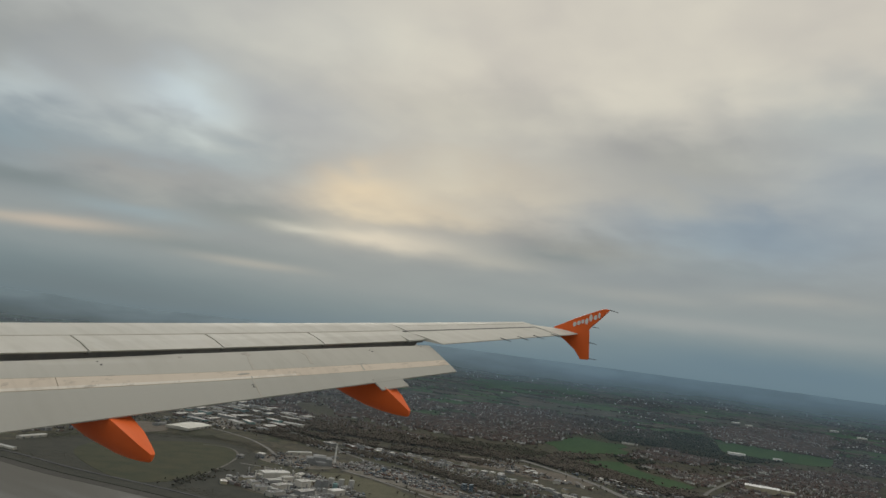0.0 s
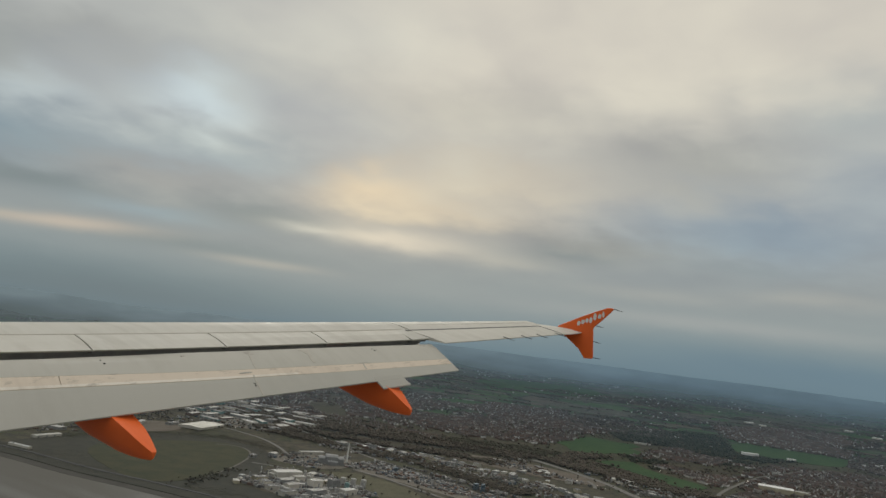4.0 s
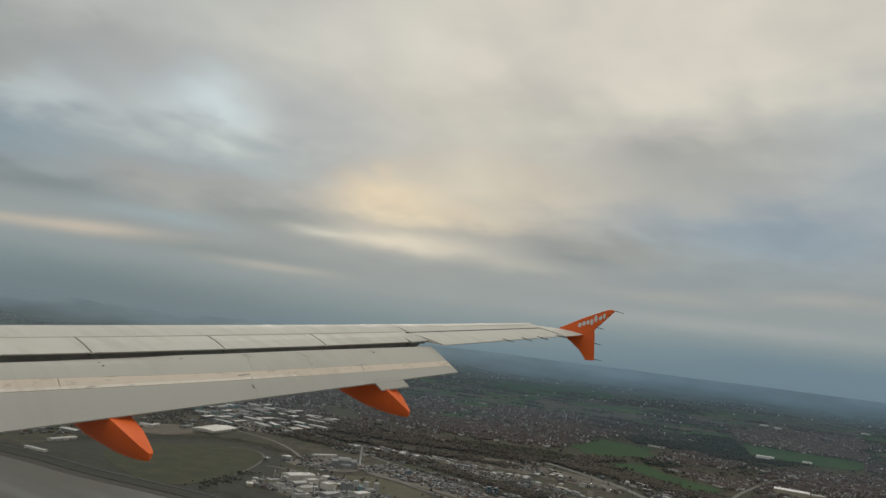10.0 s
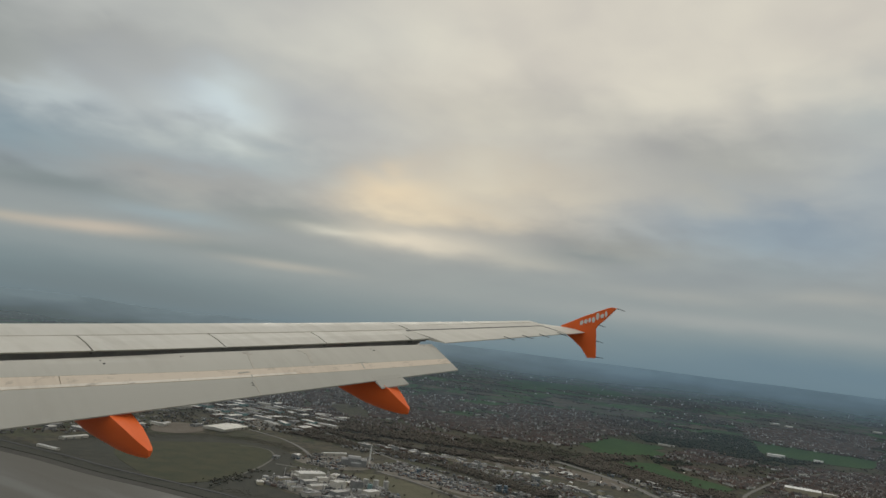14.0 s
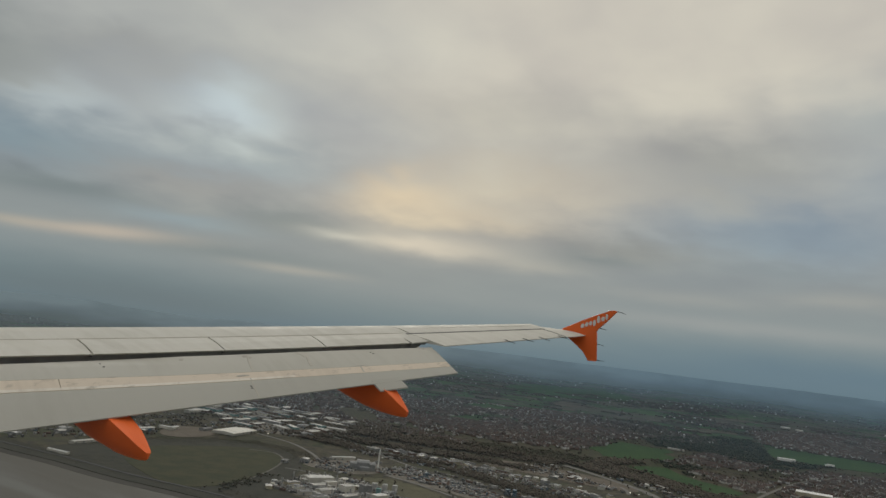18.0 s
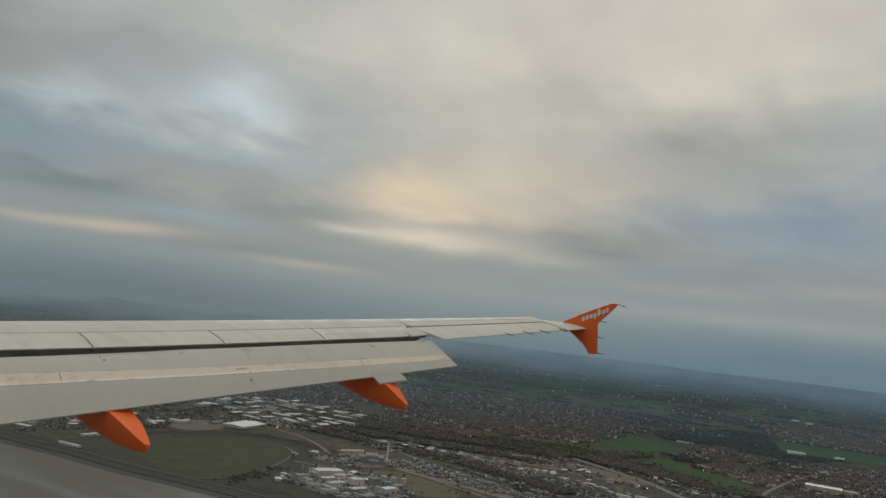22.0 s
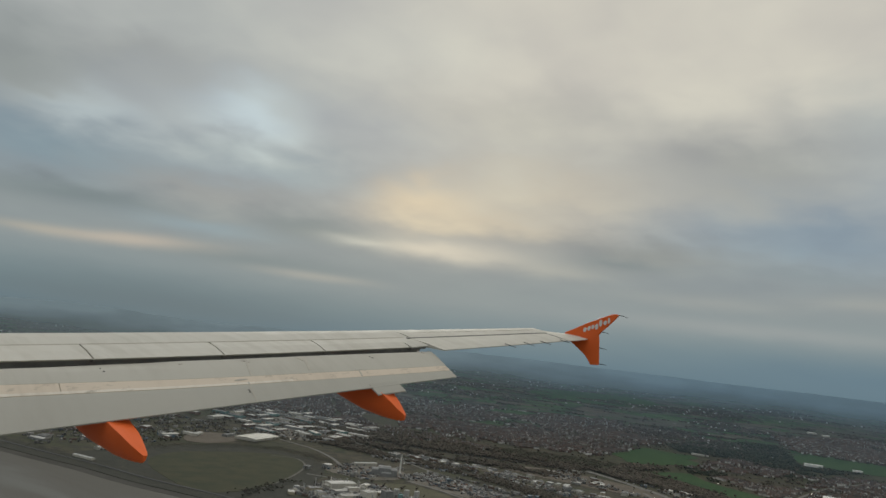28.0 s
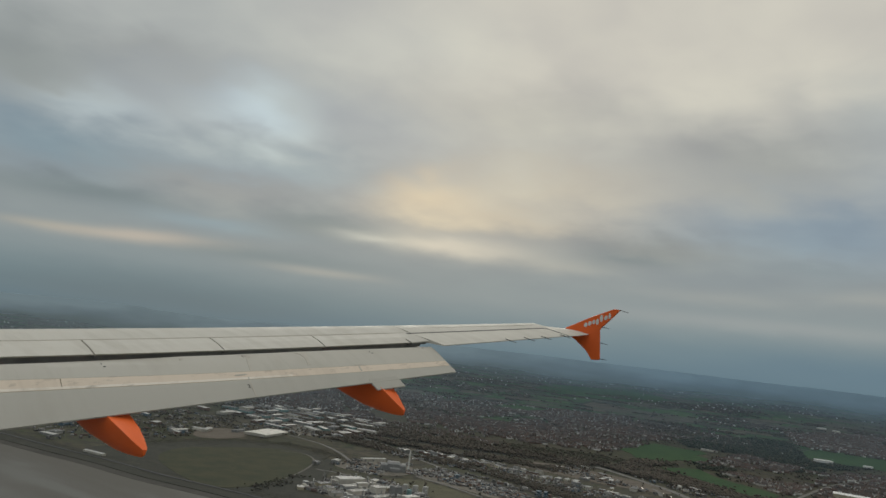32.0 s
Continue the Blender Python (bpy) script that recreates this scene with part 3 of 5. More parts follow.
town = n.mix(n.math("MULTIPLY", n.span(speck, 0.58, 0.70), 0.5), town, (0.15, 0.14, 0.13))
cells = n.add("ShaderNodeTexVoronoi", {"Vector": plan, "Scale": 3.4, "Randomness": 0.9})
crop = n.ramp(n.add("ShaderNodeSeparateColor", {0: cells.outputs["Color"]}).outputs[0],
              [(0.0, (0.036, 0.082, 0.030)), (0.30, (0.052, 0.098, 0.038)), (0.46, (0.090, 0.078, 0.060)), (0.60, (0.046, 0.050, 0.040)), (0.74, (0.042, 0.080, 0.036)), (0.90, (0.105, 0.102, 0.078))])
n.tree.nodes[-1].color_ramp.interpolation = "CONSTANT"
edge = n.add("ShaderNodeTexVoronoi", {"Vector": plan, "Scale": 3.4, "Randomness": 0.9})
edge.feature = "DISTANCE_TO_EDGE"
crop = n.mix(n.span(edge.outputs["Distance"], 0.02, 0.06, 1.0, 0.0), crop, (0.026, 0.028, 0.022))
crop = n.mix(n.span(n.noise(plan, 1.1, 5.0, 0.6), 0.50, 0.58, 0.0, 0.8), crop, (0.085, 0.076, 0.066))
stretch = n.add("ShaderNodeVectorMath", {0: plan})
stretch.operation = "LENGTH"
crop = n.mix(n.math("MULTIPLY", n.span(n.noise(plan, 16.0, 3.0, 0.7), 0.60, 0.68), n.span(stretch.outputs["Value"], 9.0, 24.0, 0.7, 0.0)), crop, (0.26, 0.25, 0.24))
edges_of_town = n.noise(plan, 0.6, 4.0, 0.6)
away = n.add("ShaderNodeVectorMath", {0: plan})
away.operation = "LENGTH"
open_land = n.span(n.math("ADD", away.outputs["Value"], n.math("MULTIPLY", n.math("SUBTRACT", edges_of_town, 0.5), 6.0)), 4.3, 5.4)
n.put(b.inputs["Base Color"], n.mix(open_land, town, crop))

rings = [0.0, 150, 400, 700, 1000] + [1000 + 75 * i for i in range(1, 21)] + [2500 + 40 * i for i in range(1, 61)]
SPOKES = 288
verts, faces, plans = [(0, 0, 0)], [], [(0, 0)]
for r in rings[1:]:
    dip = HEIGHT / max(r, 1) if r <= NEAR else max(HEIGHT / NEAR - (r - NEAR) * FALL, 0.0012)
    far = HEIGHT / dip
    for i in range(SPOKES):
        a = 2 * math.pi * i / SPOKES
        z = 0.0 if r <= NEAR else HEIGHT - r * dip
        if r > 4500:
            z += hills(a) * (r - 4500) / 400
        verts.append((r * math.sin(a), r * math.cos(a), z))
        plans.append((far * math.sin(a) / 1000, far * math.cos(a) / 1000))
for i in range(SPOKES):
    faces.append((0, 1 + (i + 1) % SPOKES, 1 + i))
for k_ring in range(len(rings) - 2):
    o = 1 + k_ring * SPOKES
    for i in range(SPOKES):
        j = (i + 1) % SPOKES
        faces.append((o + i, o + j, o + SPOKES + j, o + SPOKES + i))
ground = mesh_thing("ground", verts, faces, m_ground, "dark winter land with fields, woods and suburbs", "ground", "structure")
layer = ground.data.uv_layers.new(name="plan")
loops = np.zeros(len(ground.data.loops), dtype=np.int32)
ground.data.loops.foreach_get("vertex_index", loops)
layer.data.foreach_set("uv", np.array(plans, dtype=np.float32)[loops].ravel())
for p in ground.data.polygons:
    p.use_smooth = True


def patch(name, outline, mat, label, category, lift=0.5, kind="structure", rounds=2):
    """A flat piece of land cover: an outline of the plan, smoothed, filled from its middle in rings."""
    pts = [Vector(p) for p in outline]
    for _ in range(rounds):
        pts = [q for a, c in zip(pts, pts[1:] + pts[:1]) for q in (a * 0.75 + c * 0.25, a * 0.25 + c * 0.75)]
    bm = bmesh.new()
    vs = []
    for p in pts:
        place, _ = lay(*p)
        vs.append(bm.verts.new((place.x, place.y, place.z + lift)))
    low = [bm.verts.new(v.co - Vector((0, 0, lift + 0.2))) for v in vs]
    bm.faces.new(vs)
    for i in range(len(vs)):
        j = (i + 1) % len(vs)
        bm.faces.new((vs[i], low[i], low[j], vs[j]))
    bmesh.ops.recalc_face_normals(bm, faces=bm.faces)
    bmesh.ops.triangulate(bm, faces=bm.faces)
    ob = part(name, bm, mat, None)
    return tagged(ob, label, category, kind=kind)


def ribbon(name, line, width, mat, label, category, lift=0.9, kind="structure", thick=0.5):
    """A road or track along a line of the plan."""
    pts = [Vector(p) for p in line]
    for _ in range(2):
        pts = [pts[0]] + [q for a, c in zip(pts, pts[1:]) for q in (a * 0.75 + c * 0.25, a * 0.25 + c * 0.75)] + [pts[-1]]
    sections = []
    for i, p in enumerate(pts):
        d = (pts[min(i + 1, len(pts) - 1)] - pts[max(i - 1, 0)]).normalized()
        side = Vector((-d.y, d.x)) * width / 2
        (a, _), (c, s) = lay(*(p + side)), lay(*(p - side))
        up = Vector((0, 0, lift))
        sections.append([a + up, c + up, c + up - Vector((0, 0, thick)), a + up - Vector((0, 0, thick))])
    ob = part(name, loft(sections), mat, None)
    return tagged(ob, label, category, kind=kind)


GRASS = mottled("rough_grass", (0.028, 0.034, 0.013), (0.056, 0.052, 0.021), 0.018, 0.95, fine=9.0)
DRY_GRASS = mottled("dry_grass", (0.066, 0.066, 0.034), (0.112, 0.100, 0.058), 0.02, 0.95, fine=9.0)
MEADOW = mottled("green_meadow", (0.018, 0.055, 0.014), (0.036, 0.080, 0.022), 0.008, 0.95, fine=8.0)
SCRUB = mottled("winter_scrub", (0.028, 0.029, 0.020), (0.048, 0.045, 0.031), 0.03, 0.95, fine=7.0)
SOIL = mottled("bare_earth", (0.105, 0.086, 0.066), (0.15, 0.128, 0.10), 0.02, 0.95, fine=8.0)
GRAVEL = mottled("pale_gravel", (0.105, 0.098, 0.082), (0.155, 0.145, 0.122), 0.05, 0.95, fine=8.0)
YARD = mottled("concrete_yard", (0.115, 0.102, 0.082), (0.185, 0.166, 0.135), 0.03, 0.9, fine=8.0)
ASPHALT = mottled("asphalt", (0.045, 0.045, 0.046), (0.075, 0.073, 0.07), 0.05, 0.9, fine=8.0)
PALE_ROAD = mottled("pale_road", (0.13, 0.125, 0.112), (0.20, 0.19, 0.172), 0.05, 0.9, fine=8.0)

# estuary water with mud banks
m_water, n, b = material("estuary_water", 0.75, 0, 0.14)
at = n.add("ShaderNodeTexCoord").outputs["Object"]
flow = n.add("ShaderNodeMapping", {"Vector": at, "Rotation": (0, 0, radians(-20)), "Scale": (0.0050, 0.0012, 0.005)}).outputs[0]
banks = n.noise(flow, 1.0, 4.0, 0.5, 0.6)
mud = n.span(banks, 0.38, 0.64)
n.put(b.inputs["Base Color"], n.mix(mud, (0.155, 0.154, 0.143), (0.120, 0.113, 0.097)))
n.put(b.inputs["Roughness"], n.span(banks, 0.47, 0.56, 0.7, 0.85))
m_mud = mottled("estuary_mud", (0.062, 0.058, 0.050), (0.088, 0.082, 0.071), 0.01, 0.8, spec=0.04, fine=7.0)

SHORE = [(560, 3600), (820, 2900), (960, 2300), (1019, 1909), (1041, 1797), (1056, 1728), (1072, 1544), (1106, 1409), (1128, 1298), (1146, 1190), (1170, 1000), (1230, 700), (1150, 300), (1000, -300), (900, -1200)]
bm = bmesh.new()
east, west = [], []
for x, y in SHORE:
    east.append(bm.verts.new(lay(x, y)[0] + Vector((0, 0, 0.6))))
    west.append(bm.verts.new(lay(x - 2600, y)[0] + Vector((0, 0, 0.6))))
for i in range(len(SHORE) - 1):
    bm.faces.new((east[i], west[i], west[i + 1], east[i + 1]))
bmesh.ops.recalc_face_normals(bm, faces=bm.faces)
tagged(part("estuary_water", bm, m_water, None), "grey-brown tidal river with faint mud banks", "river", kind="structure")
for name, line, width, mat, label, lift in (("mud_shore", [(x - 12, y) for x, y in SHORE[1:12]], 40, m_mud, "wet brown mud along the river", 0.9),
                                            ("river_wall", [(x + 4, y) for x, y in SHORE[1:12]], 8, SCRUB, "low weedy river wall", 2.0),
                                            ("shore_road", [(x + 55, y + 20) for x, y in SHORE[1:12]], 9, ASPHALT, "narrow road along the river bank", 1.2)):
    ribbon(name, line, width, mat, label, "shore", lift, thick=lift)

ribbon("scrub_land", [(x + 48, y + 12) for x, y in SHORE[1:12]], 92, SCRUB, "dark weedy strip along the river bank", "scrub", 0.42, thick=0.6)
patch("scrub_land", [(1075, 1900), (1260, 1950), (1720, 1960), (1780, 1640), (1560, 1440), (1370, 1330), (1215, 1290), (1130, 1480)], SCRUB, "dark scrub round the grass field", "scrub", 0.45)
patch("grass_field", [(1235, 1770), (1393, 1870), (1508, 1850), (1690, 1790), (1715, 1683), (1640, 1590), (1532, 1510), (1424, 1450), (1323, 1410), (1236, 1385), (1155, 1410), (1150, 1500)], GRASS, "olive grass field on capped land", "field", 0.9)
ribbon("field_path", [(1660, 1750), (1712, 1690), (1650, 1590), (1540, 1512), (1424, 1448), (1314, 1400)], 6, GRAVEL, "pale gravel path round the field", "path", 1.3)
patch("bare_plot", [(1540, 2030), (1700, 2190), (1830, 2120), (1740, 1985), (1600, 1960)], SOIL, "bare brown earth of a cleared plot", "plot", 0.9)
patch("plant_yard", [(1330, 1170), (1370, 1360), (1560, 1400), (1640, 1250), (1520, 1080), (1390, 1080)], YARD, "worn concrete yard of the chemical works", "yard", 0.8)
patch("grass_lot", [(1500, 1215), (1560, 1330), (1700, 1330), (1760, 1270), (1690, 1020), (1560, 1020)], DRY_GRASS, "dry olive vacant grass lot", "field", 0.7)
patch("works_apron", [(1640, 1560), (1840, 1560), (1930, 1470), (1800, 1340), (1660, 1370)], YARD, "grey apron round the power works", "yard", 0.75)
patch("storage_yard", [(1790, 1390), (1920, 1380), (1960, 1250), (1900, 1050), (1830, 900), (1740, 900), (1760, 1150)], YARD, "storage yard with stacked containers", "yard", 0.75)
patch("estate_ground", [(1950, 2150), (2300, 2700), (2650, 2700), (2560, 2000), (2300, 1880), (1980, 1930)], YARD, "paved ground of an industrial estate", "yard", 0.6)
patch("meadow", [(3180, 1260), (3300, 1330), (3390, 1440), (3560, 1400), (3700, 1470), (3913, 1453), (3880, 1300), (3950, 1240), (3857, 1174), (3700, 1180), (3640, 1090), (3491, 1064), (3380, 1150), (3260, 1160)], MEADOW, "green meadow among houses", "field", 0.9, rounds=0)
patch("meadow", [(3015, 1087), (3120, 1050), (3188, 995), (3060, 900), (2991, 807), (2950, 700), (2879, 628), (2729, 640), (2707, 728), (2800, 790), (2883, 881), (2930, 980)], MEADOW, "green park field", "field", 0.9, rounds=0)
patch("meadow", [(5181, 1030), (5330, 819), (5406, 383), (4738, 340), (4588, 554), (4532, 743), (4526, 865)], MEADOW, "dark green playing fields", "field", 0.9)
patch("meadow", [(4400, 2800), (4900, 2850), (5000, 2600), (4600, 2550)], MEADOW, "green field at the edge of town", "field", 0.9)
patch("meadow", [(6900, 3700), (9400, 5200), (11500, 4300), (8400, 2950)], MEADOW, "far green farmland", "field", 1.2)
patch("rail_ballast", [(2215, 1700), (2260, 1400), (2230, 1050), (2190, 1050), (2200, 1400), (2170, 1700)], SOIL, "brown railway ballast", "railway", 0.8)
patch("rough_ground", [(2330, 1500), (2560, 1300), (2560, 950), (2420, 800), (2330, 1000)], SOIL, "rough brown ground beside the railway", "plot", 0.7)

for line, wide in (([(2250, 2300), (2326, 2094), (2424, 1779), (2600, 1504), (2700, 1196), (2720, 885), (2620, 560)], 130), ([(2060, 2000), (2157, 1937), (2260, 1631), (2390, 1379), (2420, 1200)], 60),
                   ([(2061, 1951), (2079, 1755), (2076, 1599), (2112, 1382), (2060, 1138), (1990, 900)], 60)):
    ribbon("woodland_floor", line, wide, SCRUB, "dark leaf litter under a belt of trees", "woodland floor", 0.62, thick=0.6)
patch("scrub_land", [(1150, 1420), (1240, 1335), (1335, 1325), (1335, 1160), (1395, 1060), (1320, 900), (1215, 950), (1165, 1180)], SCRUB, "dark scrub on the river bank below the works", "scrub", 0.4)

ROADS = [([(1925, 2000), (1916, 1905), (1899, 1797), (1829, 1655), (1760, 1560)], 10, PALE_ROAD, "pale road past the field"),
                            ([(2676, 1205), (2662, 1158), (2601, 1046), (2544, 943), (2481, 844), (2403, 769), (2290, 640)], 27, PALE_ROAD, "curving dual carriageway"),
                            ([(2300, 2200), (2330, 1900), (2420, 1600), (2570, 1400)], 12, ASPHALT, "dark road between the belts"),
                            ([(1780, 1330), (1773, 1288), (1769, 1221), (1748, 1142), (1729, 1068), (1700, 960)], 11, PALE_ROAD, "pale boundary track"),
                            ([(2450, 1010), (2477, 933), (2424, 875), (2347, 840)], 12, PALE_ROAD, "slip road round a cleared plot"),
                            ([(1990, 1400), (1940, 1200), (1900, 1000), (1880, 800)], 10, ASPHALT, "service road by the yards"),
                            ([(2060, 2500), (2150, 2200), (2200, 1950), (2160, 1750), (2050, 1560), (1990, 1400)], 10, PALE_ROAD, "estate road"),
                            ]
ROADS += [([(2900, 2050), (3300, 1500), (3500, 1000), (3420, 500)], 12, ASPHALT, "suburban main road"),
                            ([(2700, 560), (2835, 577), (3122, 580), (3387, 579), (3650, 560), (4020, 501), (4440, 382)], 13, PALE_ROAD, "suburban avenue"),
                            ([(3400, 2700), (3700, 2000), (4300, 1500), (5200, 1150)], 14, ASPHALT, "main road through the houses"),
                            ([(1560, 1500), (1600, 1400), (1560, 1290), (1450, 1100)], 8, PALE_ROAD, "works access road")]
for line, w, mat, label in ROADS:
    ribbon("road", line, w, mat, label, "road")
for off in (0, 6):
    ribbon("railway_track", [(2170 + off, 1800), (2212 + off, 1600), (2236 + off, 1396), (2207 + off, 1050), (2150 + off, 750)], 2.2, ASPHALT, "railway track on ballast", "railway", 1.2)


# ---- woods ----
GOLD = (1 + 5 ** 0.5) / 2
ICO_V = np.array([(-1, GOLD, 0), (1, GOLD, 0), (-1, -GOLD, 0), (1, -GOLD, 0), (0, -1, GOLD), (0, 1, GOLD), (0, -1, -GOLD), (0, 1, -GOLD), (GOLD, 0, -1), (GOLD, 0, 1), (-GOLD, 0, -1), (-GOLD, 0, 1)]) / 1.902
ICO_F = [(0, 11, 5), (0, 5, 1), (0, 1, 7), (0, 7, 10), (0, 10, 11), (1, 5, 9), (5, 11, 4), (11, 10, 2), (10, 7, 6), (7, 1, 8),
         (3, 9, 4), (3, 4, 2), (3, 2, 6), (3, 6, 8), (3, 8, 9), (4, 9, 5), (2, 4, 11), (6, 2, 10), (8, 6, 7), (9, 8, 1)]
nrng = np.random.default_rng(11)
MEADOWS = [[(3200, 1230), (3394, 1416), (3913, 1453), (3857, 1174), (3491, 1064)], [(3015, 1087), (3188, 995), (2991, 807), (2879, 628), (2729, 640), (2707, 728), (2883, 881)], [(5181, 1030), (5330, 819), (5406, 383), (4738, 340), (4588, 554), (4532, 743), (4526, 865)], [(4400, 2800), (4900, 2850), (5000, 2600), (4600, 2550)]]
CLEAR = [[(1540, 2030), (1700, 2190), (1830, 2120), (1740, 1985), (1600, 1960)], [(1235, 1770), (1393, 1870), (1508, 1850), (1690, 1790), (1715, 1683), (1532, 1510), (1236, 1385), (1155, 1410), (1150, 1500)]]
LEAF = picked("winter_crowns", [(0.0, (0.078, 0.066, 0.050)), (0.3, (0.094, 0.077, 0.060)), (0.55, (0.112, 0.089, 0.068)), (0.75, (0.080, 0.078, 0.051)), (0.88, (0.140, 0.113, 0.084))], 0.95, 0.5)
BARK = mottled("bark", (0.05, 0.042, 0.034), (0.085, 0.07, 0.055), 1.5, 0.95)


def crowns(spots, squat=1.0):
    """Vertices and faces of many ragged crowns; each spot: x, y of the plan, height, clumps."""
    vs, fs = [], []
    base = np.array(ICO_F)
    count = 0
    for x, y, h, clumps in spots:
        p, s = lay(x, y)
        for c in range(clumps):
            o = nrng.normal(0, 0.24, 3) * h * s if clumps > 1 else np.zeros(3)
            r = h * s * nrng.uniform(0.24, 0.44) * (0.8 if clumps > 1 else 1.15)
            v = ICO_V * (nrng.uniform(0.55, 1.3, (12, 1)) * r * 1.15) * np.array((1.1 / squat ** 0.5, 1.1 / squat ** 0.5, nrng.uniform(0.6, 0.95) * squat))
            v = v + np.array((p.x, p.y, p.z + h * s * 0.52 * squat)) + o * np.array((1, 1, 0.5))
            vs.append(v)
            fs.append(base + count)
            count += 12
    return np.concatenate(vs), np.concatenate(fs)


BUSH = picked("winter_bushes", [(0.0, (0.078, 0.073, 0.050)), (0.3, (0.088, 0.079, 0.057)), (0.55, (0.074, 0.078, 0.046)), (0.8, (0.098, 0.084, 0.060))], 0.95, 0.5)


def wood(name, spots, label, category="trees", mat=None, squat=1.0):
    v, f = crowns(spots, squat)
    ob = mesh_thing(name, v.tolist(), f.tolist(), mat or LEAF, label, category, "stuff")
    ob.data.polygons.foreach_set("use_smooth", [True] * len(ob.data.polygons))
    return ob


def along(line, width, count, h0, h1, clumps=2):
    pts = [Vector(p) for p in line]
    seg = [(b - a).length for a, b in zip(pts, pts[1:])]
    out = []
    for _ in range(count):
        i = rng.choices(range(len(seg)), seg)[0]
        u = rng.random()
        p = pts[i].lerp(pts[i + 1], u)
        d = (pts[i + 1] - pts[i]).normalized()
        q = p + Vector((-d.y, d.x)) * rng.gauss(0, width / 3)
        if noise.noise((q.x / 90, q.y / 90, 5)) > -0.32 and not on_road(q.x, q.y):
            out.append((q.x, q.y, rng.uniform(h0, h1), clumps))
    return out


def near_line(x, y, line, reach):
    for (ax, ay), (bx, by) in zip(line, line[1:]):
        dx, dy = bx - ax, by - ay
        u = max(0, min(1, ((x - ax) * dx + (y - ay) * dy) / (dx * dx + dy * dy)))
        if math.hypot(x - ax - u * dx, y - ay - u * dy) < reach:
            return True
    return False


def on_road(x, y):
    """Whether a spot of the plan lies on or close by a road; the wide road has an open verge on its river side."""
    for line, w, _, _ in ROADS:
        if w > 20 and any(near_line(x * f, y * f, line, w * 0.5 + 12) for f in (1.0, 1.015, 1.03, 1.045)):
            return True
        for (ax, ay), (bx, by) in zip(line, line[1:]):
            dx, dy = bx - ax, by - ay
            u = max(0, min(1, ((x - ax) * dx + (y - ay) * dy) / (dx * dx + dy * dy)))
            if abs(x - ax - u * dx) + abs(y - ay - u * dy) < w * 0.5 + 9:
                return True
    return False


def inside(x, y, poly):
    hit = False
    for (ax, ay), (bx, by) in zip(poly, poly[1:] + poly[:1]):
        if (ay > y) != (by > y) and x < (bx - ax) * (y - ay) / (by - ay) + ax:
            hit = not hit
    return hit


def scatter(poly, count, h0, h1, clumps=1, gap=-0.1, grain=150):
    xs, ys = [p[0] for p in poly], [p[1] for p in poly]
    out = []
    for _ in range(count):
        x, y = rng.uniform(min(xs), max(xs)), rng.uniform(min(ys), max(ys))
        if inside(x, y, poly) and noise.noise((x / grain, y / grain, 2)) > gap and not on_road(x, y) and not any(inside(x, y, m) for m in MEADOWS + CLEAR):
            out.append((x, y, rng.uniform(h0, h1), clumps))
    return out


wood("woodland_belt", along([(2250, 2300), (2326, 2094), (2424, 1779), (2600, 1504), (2700, 1196), (2720, 885), (2620, 560)], 150, 7000, 7, 13), "dense belt of bare winter trees")
wood("woodland_belt", along([(2060, 2000), (2157, 1937), (2260, 1631), (2390, 1379), (2420, 1200)], 80, 2600, 7, 12), "bare trees along the railway")
wood("woodland_belt", along([(2061, 1951), (2079, 1755), (2076, 1599), (2112, 1382), (2060, 1138), (1990, 900)], 70, 4200, 5, 10), "dark tree line beside the yards")
wood("bank_trees", along([(1000, 2300), (1085, 1960), (1105, 1780), (1125, 1600), (1165, 1440), (1220, 1310), (1250, 1200), (1290, 1050)], 60, 5000, 1.0, 3), "low scrub and trees on the river bank", mat=BUSH, squat=0.4)
wood("field_scrub", along([(1260, 1960), (1500, 1950), (1760, 1880), (1800, 1700), (1740, 1570)], 110, 6500, 1.0, 3) + scatter([(1090, 1850), (1230, 1760), (1140, 1480), (1200, 1340), (1120, 1500)], 3500, 1.0, 2.5), "dark scrub round the grass field", mat=BUSH, squat=0.4)
wood("field_scrub", along([(1200, 1370), (1330, 1395), (1460, 1440)], 40, 160, 4, 9), "bushes below the field", mat=BUSH)
wood("suburban_trees", scatter([(2750, 1950), (3700, 2900), (5200, 2400), (5200, 200), (3200, 100), (2650, 900)], 5200, 6, 13, 1, -0.25, 200), "bare garden and street trees among houses")
wood("far_woods", scatter([(2600, 2600), (4500, 4700), (9000, 5200), (9500, 1200), (5600, 100), (4400, 2200)], 52000, 9, 17, 1, 0.29, 300), "dark woods and hedges far off", squat=0.7)
wood("woodland_belt", scatter([(2600, 720), (2680, 1150), (3200, 1260), (3180, 1080), (2980, 1120), (2840, 900), (2690, 740), (2700, 600), (2640, 560)], 5200, 7, 13, 1, -0.3, 120), "bare woodland round the park field")
wood("woodland_belt", scatter([(2300, 2350), (2480, 2450), (2800, 2050), (2760, 1600), (2560, 1700), (2420, 1980)], 5200, 6, 12, 1, -0.35, 110), "bare trees between the works and the houses")
wood("woodland_belt", scatter([(2740, 1780), (2900, 1560), (3060, 1300), (2960, 1130), (2800, 1180), (2740, 1400), (2680, 1620)], 6500, 3, 8, 1, -0.3, 70), "low brown thicket below the houses", mat=BUSH)
wood("estate_trees", scatter([(1250, 2050), (1500, 2900), (2300, 3600), (2700, 2700), (2300, 2000), (1800, 1980)], 6500, 4, 9, 1, -0.12, 120), "trees among the works buildings")

